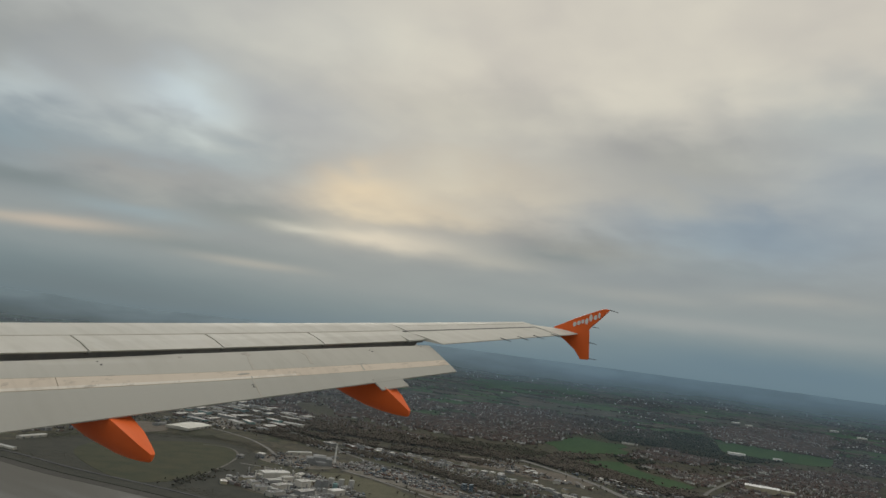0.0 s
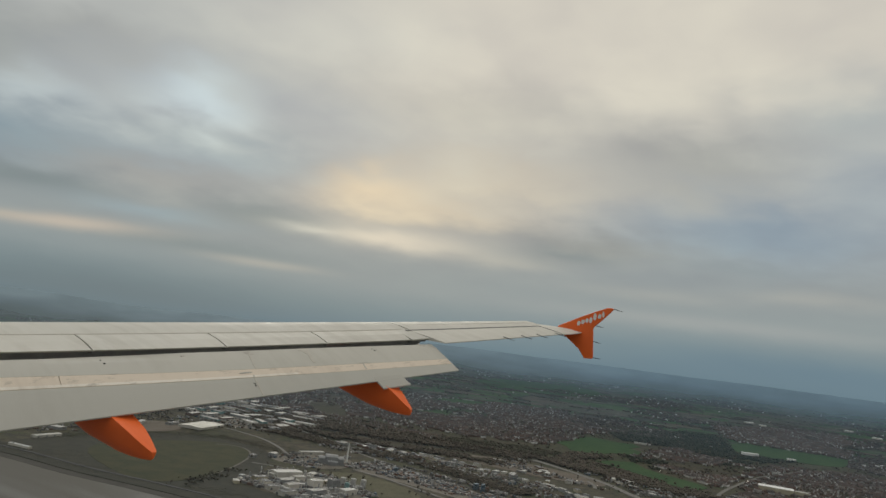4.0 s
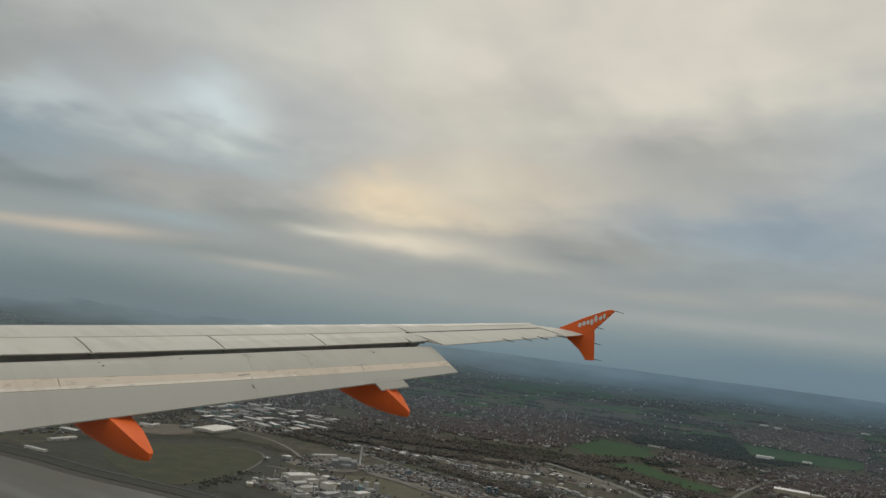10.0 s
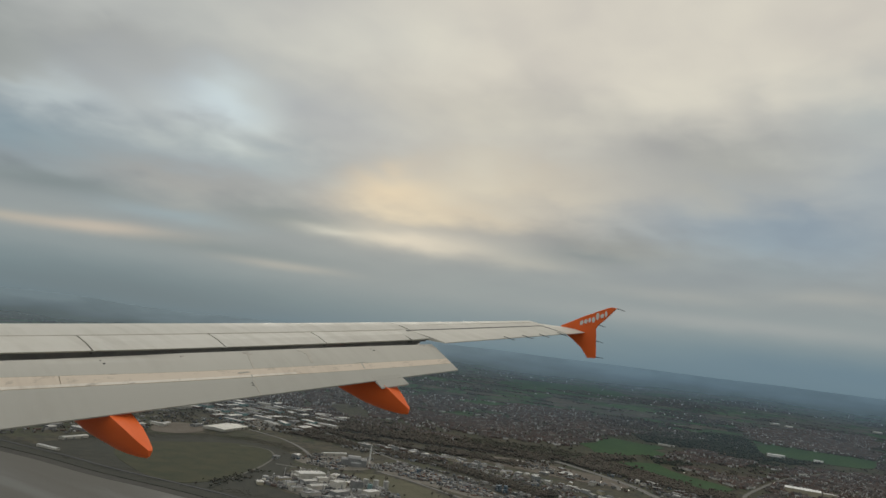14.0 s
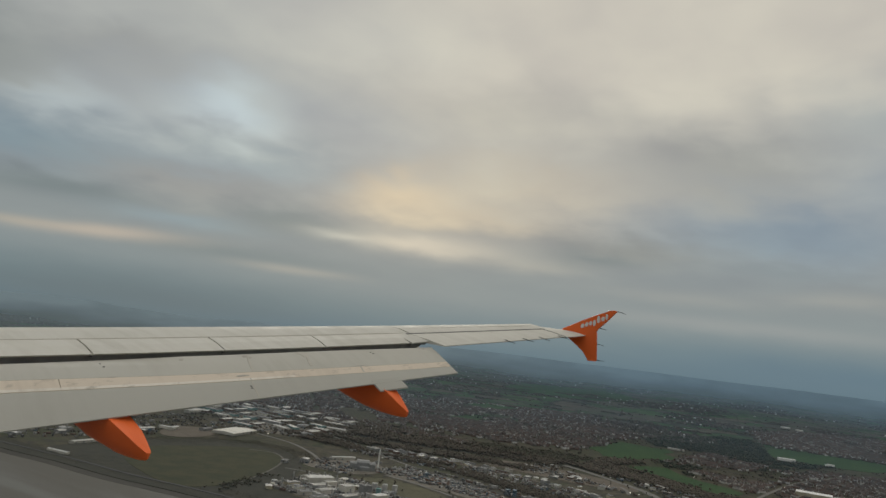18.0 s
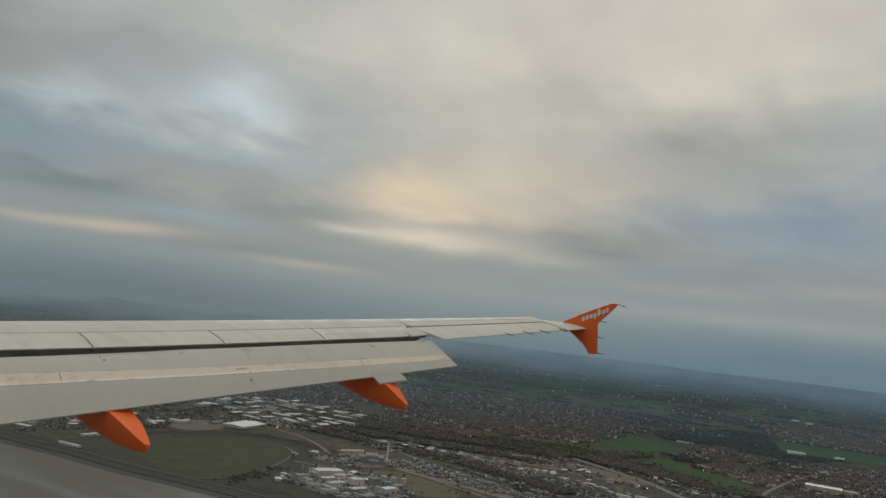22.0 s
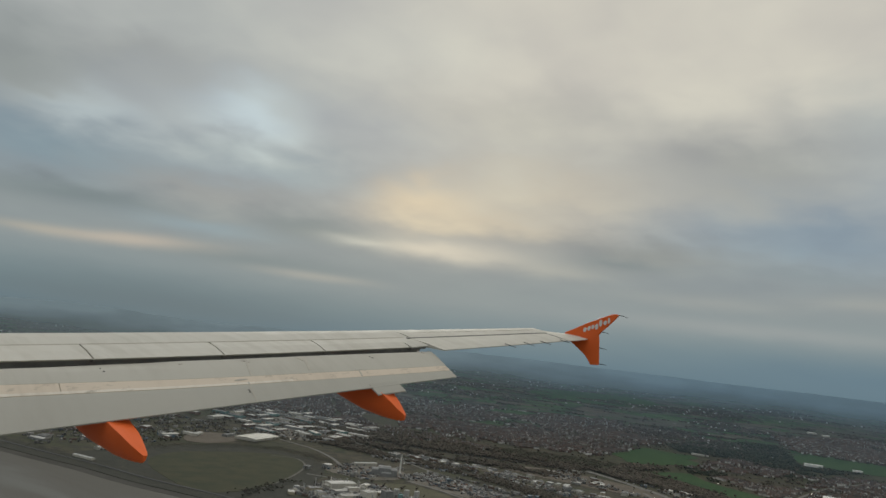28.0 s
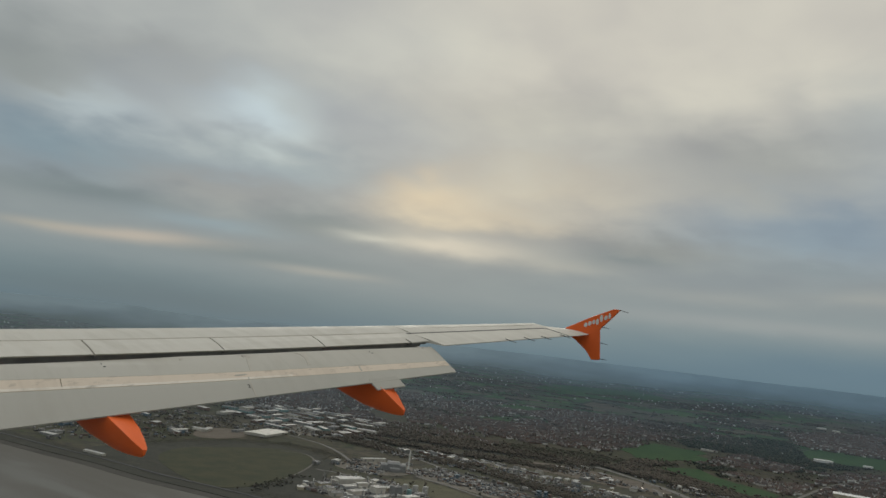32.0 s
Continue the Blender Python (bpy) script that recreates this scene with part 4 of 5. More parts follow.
EVERGREEN = picked("dark_green_crowns", [(0.0, (0.030, 0.040, 0.026)), (0.3, (0.040, 0.050, 0.032)), (0.55, (0.050, 0.052, 0.036)), (0.8, (0.034, 0.047, 0.027))], 0.95, 0.5)
wood("green_woods", scatter([(4300, 1491), (4692, 1491), (5392, 1397), (5662, 1193), (4650, 900), (4412, 822), (3990, 790), (4033, 890), (4150, 1064), (4100, 1194), (3980, 1300)], 6500, 7, 14, 1, -0.5, 150), "dark green woodland beside the meadow", mat=EVERGREEN, squat=0.8)
wood("green_woods", scatter([(3400, 1100), (3500, 1060), (3390, 900), (3230, 930), (3060, 830), (3110, 960), (3210, 1010)], 900, 6, 11, 1, -0.3, 90) + scatter([(3650, 760), (3990, 770), (4412, 822), (4640, 740), (4600, 560), (4100, 690), (3700, 700)], 2600, 6, 12, 1, -0.1, 110), "dark green trees along the gardens", mat=EVERGREEN, squat=0.8)

# single trees by the shore and works, each with trunk and crown
def tree(h):
    t = thing("tree", pose(0, 0, 0), "bare dark winter tree with an uneven crown", "tree", "single trees")
    bm = rod(bmesh.new(), (0, 0, -0.3), (0.1, 0, h * 0.45), 0.35, 0.18)
    for i in range(5):
        a = i * 1.3
        rod(bm, (0.1, 0, h * 0.38), (math.cos(a) * h * 0.22, math.sin(a) * h * 0.22, h * (0.6 + 0.05 * i)), 0.13, 0.05, 5)
    part("trunk", bm, BARK, t)
    vs, fs = [], []
    for i in range(14):
        r = h * nrng.uniform(0.10, 0.18)
        v = ICO_V * nrng.uniform(0.5, 1.3, (12, 1)) * r + nrng.normal(0, 1, 3) * np.array((0.17, 0.17, 0.15)) * h + np.array((0, 0, h * 0.68))
        vs.append(v)
        fs.append(np.array(ICO_F) + 12 * i)
    mesh_thing("crown", np.concatenate(vs).tolist(), np.concatenate(fs).tolist(), LEAF, "", "", parent=t)
    return t


masters = [tree(8), tree(11), tree(6)]
spots = [(1190, 1372), (1232, 1362), (1262, 1352), (1345, 1400), (1390, 1412), (1585, 1470), (1600, 1545), (1700, 1570), (1745, 1600), (1560, 1420), (1480, 1390), (1640, 1300)]
spots += [(rng.uniform(1500, 1780), rng.uniform(1000, 1340)) for _ in range(26)] + [(rng.uniform(2330, 2560), rng.uniform(700, 1300)) for _ in range(50)]
for i, (x, y) in enumerate(spots):
    p, s = lay(x, y)
    m = Matrix.Translation(p + Vector((0, 0, 0.6))) @ pose(0, 0, 0, 0, 0, rng.uniform(0, 360)) @ Matrix.Scale(s * rng.uniform(0.8, 1.2), 4)
    if i < 3:
        masters[i].matrix_basis = m
    else:
        c = copy_thing(masters[i % 3], Matrix())
        c.matrix_basis = m

# ---- haze: an added see-through sheet whose tint imitates airlight ----
m_haze, n, b = material("painted_haze", 1.0, 0, 0.0)
at = n.add("ShaderNodeTexCoord").outputs["Object"]
flat = n.add("ShaderNodeVectorMath", {0: at, 1: (1, 1, 0)})
flat.operation = "MULTIPLY"
reach = n.add("ShaderNodeVectorMath", {0: flat.outputs[0]})
reach.operation = "LENGTH"
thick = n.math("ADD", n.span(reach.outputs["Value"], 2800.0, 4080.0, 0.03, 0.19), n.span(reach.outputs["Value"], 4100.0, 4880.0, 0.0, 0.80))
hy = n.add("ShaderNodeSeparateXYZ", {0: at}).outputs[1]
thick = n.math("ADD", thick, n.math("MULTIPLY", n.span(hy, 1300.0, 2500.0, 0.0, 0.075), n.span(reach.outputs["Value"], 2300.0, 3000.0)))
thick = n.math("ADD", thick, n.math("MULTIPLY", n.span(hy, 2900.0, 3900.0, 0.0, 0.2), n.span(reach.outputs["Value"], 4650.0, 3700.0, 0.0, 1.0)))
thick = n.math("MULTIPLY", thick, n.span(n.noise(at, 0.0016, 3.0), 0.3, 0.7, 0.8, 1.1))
# airlight painted as the sheet's own colour, bluer abeam, greyer ahead
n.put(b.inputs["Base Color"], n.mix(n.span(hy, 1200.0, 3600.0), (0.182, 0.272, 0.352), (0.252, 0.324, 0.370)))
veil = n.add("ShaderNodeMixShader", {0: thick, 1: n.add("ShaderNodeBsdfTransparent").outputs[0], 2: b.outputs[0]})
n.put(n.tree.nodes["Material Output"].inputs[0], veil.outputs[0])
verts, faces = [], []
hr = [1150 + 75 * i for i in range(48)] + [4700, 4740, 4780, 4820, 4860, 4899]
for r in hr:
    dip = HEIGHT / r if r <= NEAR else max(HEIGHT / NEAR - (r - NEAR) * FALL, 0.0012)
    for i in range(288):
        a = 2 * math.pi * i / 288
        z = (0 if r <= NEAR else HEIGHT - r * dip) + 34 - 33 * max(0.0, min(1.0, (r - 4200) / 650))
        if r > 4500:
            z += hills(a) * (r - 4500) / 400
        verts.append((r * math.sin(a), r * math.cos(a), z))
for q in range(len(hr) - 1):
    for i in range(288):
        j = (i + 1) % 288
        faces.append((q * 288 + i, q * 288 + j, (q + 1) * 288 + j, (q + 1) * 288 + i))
haze = mesh_thing("haze_layer", verts, faces, m_haze, "added see-through sheet tinted as blue-grey haze over far land", "haze", "structure")

# ---- buildings ----
ROOF_TILES = picked("house_roofs", [(0.0, (0.105, 0.068, 0.054)), (0.28, (0.082, 0.072, 0.066)), (0.5, (0.108, 0.076, 0.062)), (0.68, (0.068, 0.062, 0.059)), (0.86, (0.17, 0.15, 0.135))])
HOUSE_WALLS = picked("house_walls", [(0.0, (0.16, 0.11, 0.088)), (0.36, (0.15, 0.13, 0.115)), (0.52, (0.54, 0.52, 0.49)), (0.68, (0.24, 0.215, 0.19)), (0.82, (0.86, 0.85, 0.83))])
PALE_WALLS = picked("pale_house_walls", [(0.0, (0.62, 0.60, 0.56)), (0.35, (0.78, 0.76, 0.72)), (0.6, (0.30, 0.26, 0.22)), (0.8, (0.70, 0.68, 0.65))])
CLAD_PALE = mottled("pale_cladding", (0.50, 0.475, 0.415), (0.64, 0.61, 0.54), 0.05, 0.6, fine=9.0, spread=0.22)
CLAD_GREY = mottled("grey_cladding", (0.24, 0.245, 0.24), (0.33, 0.33, 0.32), 0.05, 0.6, fine=9.0, spread=0.25)
CLAD_BLUE = mottled("blue_cladding", (0.085, 0.13, 0.17), (0.12, 0.17, 0.21), 0.05, 0.6, fine=9.0, spread=0.2)
CLAD_TEAL = mottled("teal_cladding", (0.14, 0.25, 0.25), (0.20, 0.31, 0.30), 0.05, 0.6, fine=9.0, spread=0.2)
CLAD_BUFF = mottled("buff_cladding", (0.40, 0.355, 0.25), (0.50, 0.45, 0.33), 0.05, 0.7, fine=9.0, spread=0.15)
BRICK_W = mottled("works_brick", (0.135, 0.095, 0.078), (0.185, 0.132, 0.108), 0.1, 0.9, fine=9.0, spread=0.2)
ROOF_PALE = mottled("pale_sheet_roof", (0.31, 0.30, 0.272), (0.45, 0.435, 0.395), 0.04, 0.55, fine=9.0, spread=0.3)
ROOF_GREY = mottled("grey_sheet_roof", (0.10, 0.10, 0.098), (0.17, 0.168, 0.162), 0.04, 0.65, fine=9.0, spread=0.3)
ROOF_WHITE = mottled("white_membrane_roof", (0.37, 0.365, 0.345), (0.50, 0.49, 0.465), 0.03, 0.6, fine=9.0, spread=0.2)
ROOF_BRIGHT = mottled("bright_white_roof", (0.78, 0.77, 0.74), (0.88, 0.87, 0.84), 0.03, 0.55, fine=9.0)
ROOF_CREAM = mottled("cream_sheet_roof", (0.55, 0.53, 0.465), (0.66, 0.64, 0.57), 0.03, 0.6, fine=9.0)
GLAZED = mottled("rooflight_plastic", (0.42, 0.45, 0.45), (0.55, 0.57, 0.56), 0.2, 0.35)
SHUTTER = mottled("roller_shutter", (0.12, 0.13, 0.14), (0.20, 0.21, 0.22), 0.4, 0.6)
STEEL = mottled("dull_steel", (0.30, 0.31, 0.31), (0.42, 0.42, 0.41), 0.2, 0.45, 0.5)
CONCRETE = mottled("pale_concrete", (0.36, 0.355, 0.335), (0.50, 0.49, 0.46), 0.12, 0.85, fine=7.0)


def gable(bm, w, d, h0, h1, over=0.4, t=0.25):
    """A pitched roof of two thick slopes, ridge along x."""
    return loft([[(x, -d / 2 - over, h0 - t * 0.5), (x, 0, h1), (x, d / 2 + over, h0 - t * 0.5), (x, d / 2 + over, h0 - t * 1.2), (x, 0, h1 - t), (x, -d / 2 - over, h0 - t * 1.2)] for x in (-w / 2 - over, w / 2 + over)], bm)


def walls(bm, w, d, h, ridge=0.0, foot=-0.6):
    prof = [(-d / 2, foot), (-d / 2, h)] + ([(0, h + ridge)] if ridge else []) + [(d / 2, h), (d / 2, foot)]
    return loft([[(x, y, z) for y, z in prof] for x in (-w / 2, w / 2)], bm)


def stand(ob, x, y, rot, lift=0.5):
    p, s = lay(x, y)
    ob.matrix_basis = Matrix.Translation(p + Vector((0, 0, lift * s))) @ pose(0, 0, 0, 0, 0, rot) @ Matrix.Scale(s, 4)
    return ob


def warehouse(x, y, w, d, h, rot, wall=None, roof=None, label="", lights=True, pitch=0.10, group="works buildings"):
    wall, roof = wall or CLAD_GREY, roof or ROOF_PALE
    t = thing("warehouse", Matrix(), label or "long industrial shed with a pale sheet roof", "industrial building", group)
    rise = d / 2 * pitch
    part("wall", walls(bmesh.new(), w, d, h, rise * 0.9), wall, t)
    part("roof", gable(bmesh.new(), w, d, h + 0.2, h + rise + 0.35, 0.5, 0.35), roof, t)
    if lights:
        for sgn in (-1, 1):
            for i in range(max(2, int(w // 22))):
                n_l = max(2, int(w // 22))
                cx = -w / 2 + w * (i + 0.5) / n_l
                bm = bmesh.new()
                block(bm, cx, sgn * d * 0.25, h + rise / 2 + 0.18, 1.6, d * 0.30, 0.22)
                part("rooflight", bm, GLAZED, t)
    for i in range(max(1, int(w // 28))):
        bm = bmesh.new()
        block(bm, -w / 2 + 8 + i * 26, -d / 2 - 0.06, 0, 4.5, 0.16, min(4.8, h * 0.7))
        part("roller_door", bm, SHUTTER, t)
    bm = bmesh.new()
    block(bm, w * 0.3, d * 0.12, h + rise * 0.7, 2.5, 2.0, 1.6)
    part("roof_vent", bm, STEEL, t)
    return stand(t, x, y, rot)


# landmarks
warehouse(1850, 2030, 150, 82, 7, 18, CLAD_PALE, ROOF_CREAM, "large cream warehouse beside the bare plot", pitch=0.06)
warehouse(1775, 2085, 52, 20, 7, 18, CLAD_GREY, ROOF_GREY)
warehouse(4519, 789, 84, 46, 11, 113, ROOF_BRIGHT, ROOF_BRIGHT, "white warehouse standing by playing fields", pitch=0.06)
warehouse(4631, 599, 40, 34, 9, 113, ROOF_BRIGHT, ROOF_BRIGHT, "small white hall by playing fields", pitch=0.06)
warehouse(3150, 452, 118, 64, 17, 100, CLAD_BUFF, ROOF_BRIGHT, "long buff school hall among houses")
warehouse(3190, 370, 44, 34, 12, 100, CLAD_BUFF, ROOF_PALE)
warehouse(4022, 1218, 80, 18, 7, 100, CLAD_PALE, ROOF_WHITE, "white pavilion by the meadow", pitch=0.08)
warehouse(8039, 1433, 70, 60, 12, 120, CLAD_PALE, ROOF_BRIGHT, "far white distribution shed")
warehouse(7912, 1289, 55, 50, 11, 120, CLAD_PALE, ROOF_BRIGHT, "far white distribution shed")
warehouse(9600, 700, 80, 60, 14, 110, CLAD_PALE, ROOF_BRIGHT, "far pale shed on the plain")
warehouse(8900, 400, 80, 60, 14, 110, CLAD_PALE, ROOF_BRIGHT, "far pale shed on the plain")
warehouse(1843, 1542, 78, 14, 8, -20, CLAD_PALE, ROOF_WHITE, "long white-roofed shed by the works")
warehouse(1688, 1549, 24, 20, 10, 20, CLAD_GREY, ROOF_PALE, "small grey works hall")
warehouse(1620, 1560, 20, 16, 7, 20, CLAD_GREY, ROOF_GREY)

# power works with its tall chimney
WORKS_GREY = mottled("works_grey_cladding", (0.22, 0.222, 0.218), (0.29, 0.29, 0.283), 0.06, 0.6, fine=9.0)
works = thing("power_works", Matrix(), "grey stepped power works with curved roof", "power station")
for name, bx, by, w, d, h in (("boiler_hall", 0, 0, 44, 36, 33), ("turbine_hall", 32, -4, 24, 28, 27), ("bunker_hall", -33, 2, 24, 30, 25), ("filter_house", 6, -25, 34, 14, 15)):
    prof = [(-d / 2, -0.8), (-d / 2, h * 0.80), (-d * 0.22, h), (d * 0.22, h), (d / 2, h * 0.86), (d / 2, -0.8)]
    body = part(name, loft([[(bx + x, by + y, z) for y, z in prof] for x in (-w / 2, w / 2)]), WORKS_GREY, works)
    for i in range(3):
        bm = bmesh.new()
        block(bm, bx - w / 3 + i * w / 3, by - d / 2 - 0.08, h * 0.25, 2.2, 0.2, h * 0.5)
        part("cladding_strip", bm, CLAD_GREY, body)
stand(works, 1775, 1410, -48)
works.scale *= 0.8
stack = thing("chimney", Matrix(), "tall slim pale concrete chimney", "chimney")
bm = bmesh.new()
rod(bm, (0, 0, -1), (0, 0, 54), 2.3, 1.7, 20)
part("shaft", bm, ROOF_BRIGHT, stack)
part("cap", rod(bmesh.new(), (0, 0, 53.4), (0, 0, 55.0), 2.1, 2.1, 20), STEEL, stack)
for z in (18, 36, 50):
    part("gallery", rod(bmesh.new(), (0, 0, z), (0, 0, z + 0.8), 2.9, 2.9, 20), STEEL, stack)
part("plinth", block(bmesh.new(), 0, 0, -0.8, 8, 8, 3.5), CONCRETE, stack)
stand(stack, 1845, 1409, 0)

# chemical works: halls, tanks, silos and thin stacks
def tank(x, y, r, h, mat, label="pale round storage tank with a low cone roof"):
    t = thing("storage_tank", Matrix(), label, "tank", "storage tanks")
    part("shell", rod(bmesh.new(), (0, 0, -0.6), (0, 0, h), r, r, 24), mat, t)
    part("roof", rod(bmesh.new(), (0, 0, h), (0, 0, h + r * 0.25), r * 1.02, r * 0.08, 24), mat, t)
    bm = bmesh.new()
    for i in range(8):
        block(bm, r * 1.02 * math.cos(0.5 + i * 0.12), r * 1.02 * math.sin(0.5 + i * 0.12), h * i / 8, 0.8, 0.8, 0.25)
    part("stair", bm, STEEL, t)
    return stand(t, x, y, rng.uniform(0, 360))


def thin_stack(x, y, h, r=0.8):
    t = thing("steel_stack", Matrix(), "thin dark steel stack at the works", "stack", "works stacks")
    part("pipe", rod(bmesh.new(), (0, 0, -0.6), (0, 0, h), r, r * 0.8, 12), STEEL, t)
    part("rim", rod(bmesh.new(), (0, 0, h - 0.3), (0, 0, h + 0.5), r * 1.05, r * 1.05, 12), SHUTTER, t)
    return stand(t, x, y, 0)


HALLS = ((1493, 1318, 70, 34, 18, -12, CLAD_PALE, ROOF_WHITE), (1470, 1330, 40, 22, 12, -12, CLAD_PALE, ROOF_WHITE), (1415, 1330, 34, 20, 9, -12, CLAD_BUFF, ROOF_PALE), (1395, 1290, 30, 18, 9, 70, CLAD_PALE, ROOF_PALE),
         (1450, 1280, 36, 22, 10, -12, CLAD_GREY, ROOF_PALE), (1500, 1285, 30, 20, 12, -12, CLAD_PALE, ROOF_WHITE), (1370, 1245, 28, 18, 8, -12, CLAD_PALE, ROOF_WHITE), (1420, 1230, 40, 22, 11, -12, CLAD_PALE, ROOF_PALE),
         )
MORE_HALLS = (
         (1480, 1215, 30, 26, 18, -12, CLAD_PALE, ROOF_PALE), (1520, 1190, 24, 20, 20, -12, CLAD_GREY, ROOF_GREY), (1545, 1230, 26, 16, 9, -12, CLAD_BUFF, ROOF_PALE), (1360, 1190, 42, 22, 9, -12, CLAD_PALE, ROOF_WHITE),
         (1430, 1165, 46, 20, 10, -12, CLAD_GREY, ROOF_PALE), (1580, 1310, 26, 16, 8, 30, CLAD_PALE, ROOF_PALE), (1340, 1330, 24, 14, 6, 40, CLAD_BUFF, ROOF_PALE), (1560, 1150, 34, 18, 9, -12, CLAD_PALE, ROOF_PALE),
         (1500, 1130, 40, 22, 12, -12, CLAD_PALE, ROOF_WHITE), (1400, 1110, 38, 22, 9, -12, CLAD_GREY, ROOF_GREY))
for h in HALLS + MORE_HALLS:
    if h[4] < 12 and rng.random() < 0.18:
        h = h[:6] + (CLAD_GREY, ROOF_GREY)
    warehouse(*h[:5], h[5] + rng.uniform(-14, 14), h[6], h[7] if rng.random() < 0.6 else rng.choice((ROOF_PALE, ROOF_GREY)), "pale chemical works hall" if h[6] is not CLAD_GREY else "grey chemical works hall", pitch=0.05 + 0.05 * (h[4] % 3))
for i in range(16):
    x, y = rng.uniform(1360, 1560), rng.uniform(1130, 1350)
    r = rng.uniform(4, 8)
    tank(x, y, r, rng.uniform(6, 14), rng.choice((CONCRETE, CLAD_PALE, STEEL)))
for x, y, r, h in ((1575, 1205, 7, 18), (1590, 1185, 7, 18), (1605, 1165, 7, 18), (1540, 1165, 6, 16)):
    tank(x, y, r, h, CLAD_TEAL if h == 16 else CONCRETE, "tall round silo at the chemical works")
for x, y, h in ((1507, 1318, 26), (1521, 1308, 24), (1448, 1252, 20), (1490, 1240, 28), (1402, 1262, 18)):
    thin_stack(x, y, h)

# pipe bridges and roof plant of the chemical works
for x0, y0, x1, y1 in ((1400, 1300, 1480, 1240), (1450, 1345, 1450, 1220), (1500, 1330, 1560, 1220), (1380, 1210, 1500, 1160), (1540, 1300, 1600, 1200), (1420, 1130, 1540, 1120)):
    t = thing("pipe_bridge", Matrix(), "steel pipe bridge between works halls", "pipework", "pipe bridges")
    span = math.hypot(x1 - x0, y1 - y0)
    for i in range(4):
        part("pipe", rod(bmesh.new(), (-span / 2, -1.2 + i * 0.8, 7.2), (span / 2, -1.2 + i * 0.8, 7.2), 0.32, 0.32, 8), (STEEL, CLAD_PALE, STEEL, CONCRETE)[i], t)
    for i in range(int(span // 14) + 1):
        part("trestle", block(bmesh.new(), -span / 2 + 1 + i * 14, 0, -0.6, 0.8, 3.4, 7.4), STEEL, t)
    stand(t, (x0 + x1) / 2, (y0 + y1) / 2, math.degrees(math.atan2(y1 - y0, x1 - x0)))
for i in range(26):
    x, y = rng.uniform(1360, 1590), rng.uniform(1110, 1370)
    t = thing("process_tower", Matrix(), "slim process tower with platforms at the works", "plant machinery", "process towers")
    h = rng.uniform(9, 22)
    part("column", rod(bmesh.new(), (0, 0, -0.6), (0, 0, h), 1.4, 1.2, 12), rng.choice((STEEL, CONCRETE, CLAD_PALE)), t)
    for z in (h * 0.4, h * 0.7, h * 0.95):
        part("platform", rod(bmesh.new(), (0, 0, z), (0, 0, z + 0.4), 2.3, 2.3, 12), STEEL, t)
    part("ladder", block(bmesh.new(), 1.5, 0, 0, 0.3, 0.7, h), STEEL, t)
    stand(t, x, y, rng.uniform(0, 360))

# lit floodlights on masts
m_lamp, n, b = material("lit_floodlight", 0.5)
n.put(b.inputs["Base Color"], (0.9, 0.9, 0.85, 1))
n.put(b.inputs["Emission Color"], (1.0, 0.93, 0.78, 1))
b.inputs["Emission Strength"].default_value = 3.0
for x, y in ((2330, 830), (2318, 800), (2360, 905), (1905, 1930), (1230, 2260), (1245, 2240), (2990, 830), (3210, 560)):
    t = thing("floodlight", Matrix(), "lit floodlight on a steel mast", "lamp", "floodlights")
    part("mast", rod(bmesh.new(), (0, 0, -0.6), (0, 0, 11), 0.22, 0.14, 8), STEEL, t)
    part("bracket", block(bmesh.new(), 0, 0, 10.6, 2.4, 0.3, 0.3), STEEL, t)
    for o in (-0.8, 0.8):
        part("lamp_head", block(bmesh.new(), o, -0.3, 10.9, 1.1, 0.7, 0.8), m_lamp, t, "glowing lamp head")
    stand(t, x, y, -50)

# industrial estate: rows of long sheds
for row in range(9):
    for c in range(7):
        x, y = 2020 + row * 74 + rng.uniform(-14, 14), 1950 + c * 105 + row * 12 + rng.uniform(-18, 18)
        if y > 2700 or (x < 2100 and y < 2100) or rng.random() < 0.12 or (x > 2330 and y < 2080):
            continue
        w, d = rng.uniform(48, 92), rng.uniform(20, 38)
        warehouse(x, y, w, d, rng.uniform(6, 10), rng.choice((96, 96, 78, 8)) + rng.uniform(-12, 12), rng.choice((CLAD_PALE, CLAD_GREY, CLAD_GREY, BRICK_W, CLAD_TEAL)), rng.choice((ROOF_PALE, ROOF_PALE, ROOF_WHITE, ROOF_GREY, ROOF_GREY)),
                  "long pale-roofed shed on the industrial estate", group="estate sheds")
# works near the river mouth, seen past the fairing
for i in range(22):
    x, y = rng.uniform(1130, 1700), rng.uniform(2200, 2560) if i % 2 else rng.uniform(2060, 2150)
    w, d = rng.uniform(22, 60), rng.uniform(14, 28)
    warehouse(x, y, w, d, rng.uniform(5, 9), rng.choice((10, 98, 30)) + rng.uniform(-6, 6), rng.choice((CLAD_PALE, CLAD_GREY, CLAD_BLUE, BRICK_W)), rng.choice((ROOF_PALE, ROOF_GREY, ROOF_WHITE)), "small works shed near the river", group="riverside sheds")
warehouse(1120, 1835, 66, 12, 5, 100, CLAD_PALE, ROOF_WHITE, "long low pale shed on the river bank")
warehouse(1258, 1951, 84, 18, 6, 12, CLAD_PALE, ROOF_PALE, "long low pale shed on the river bank")
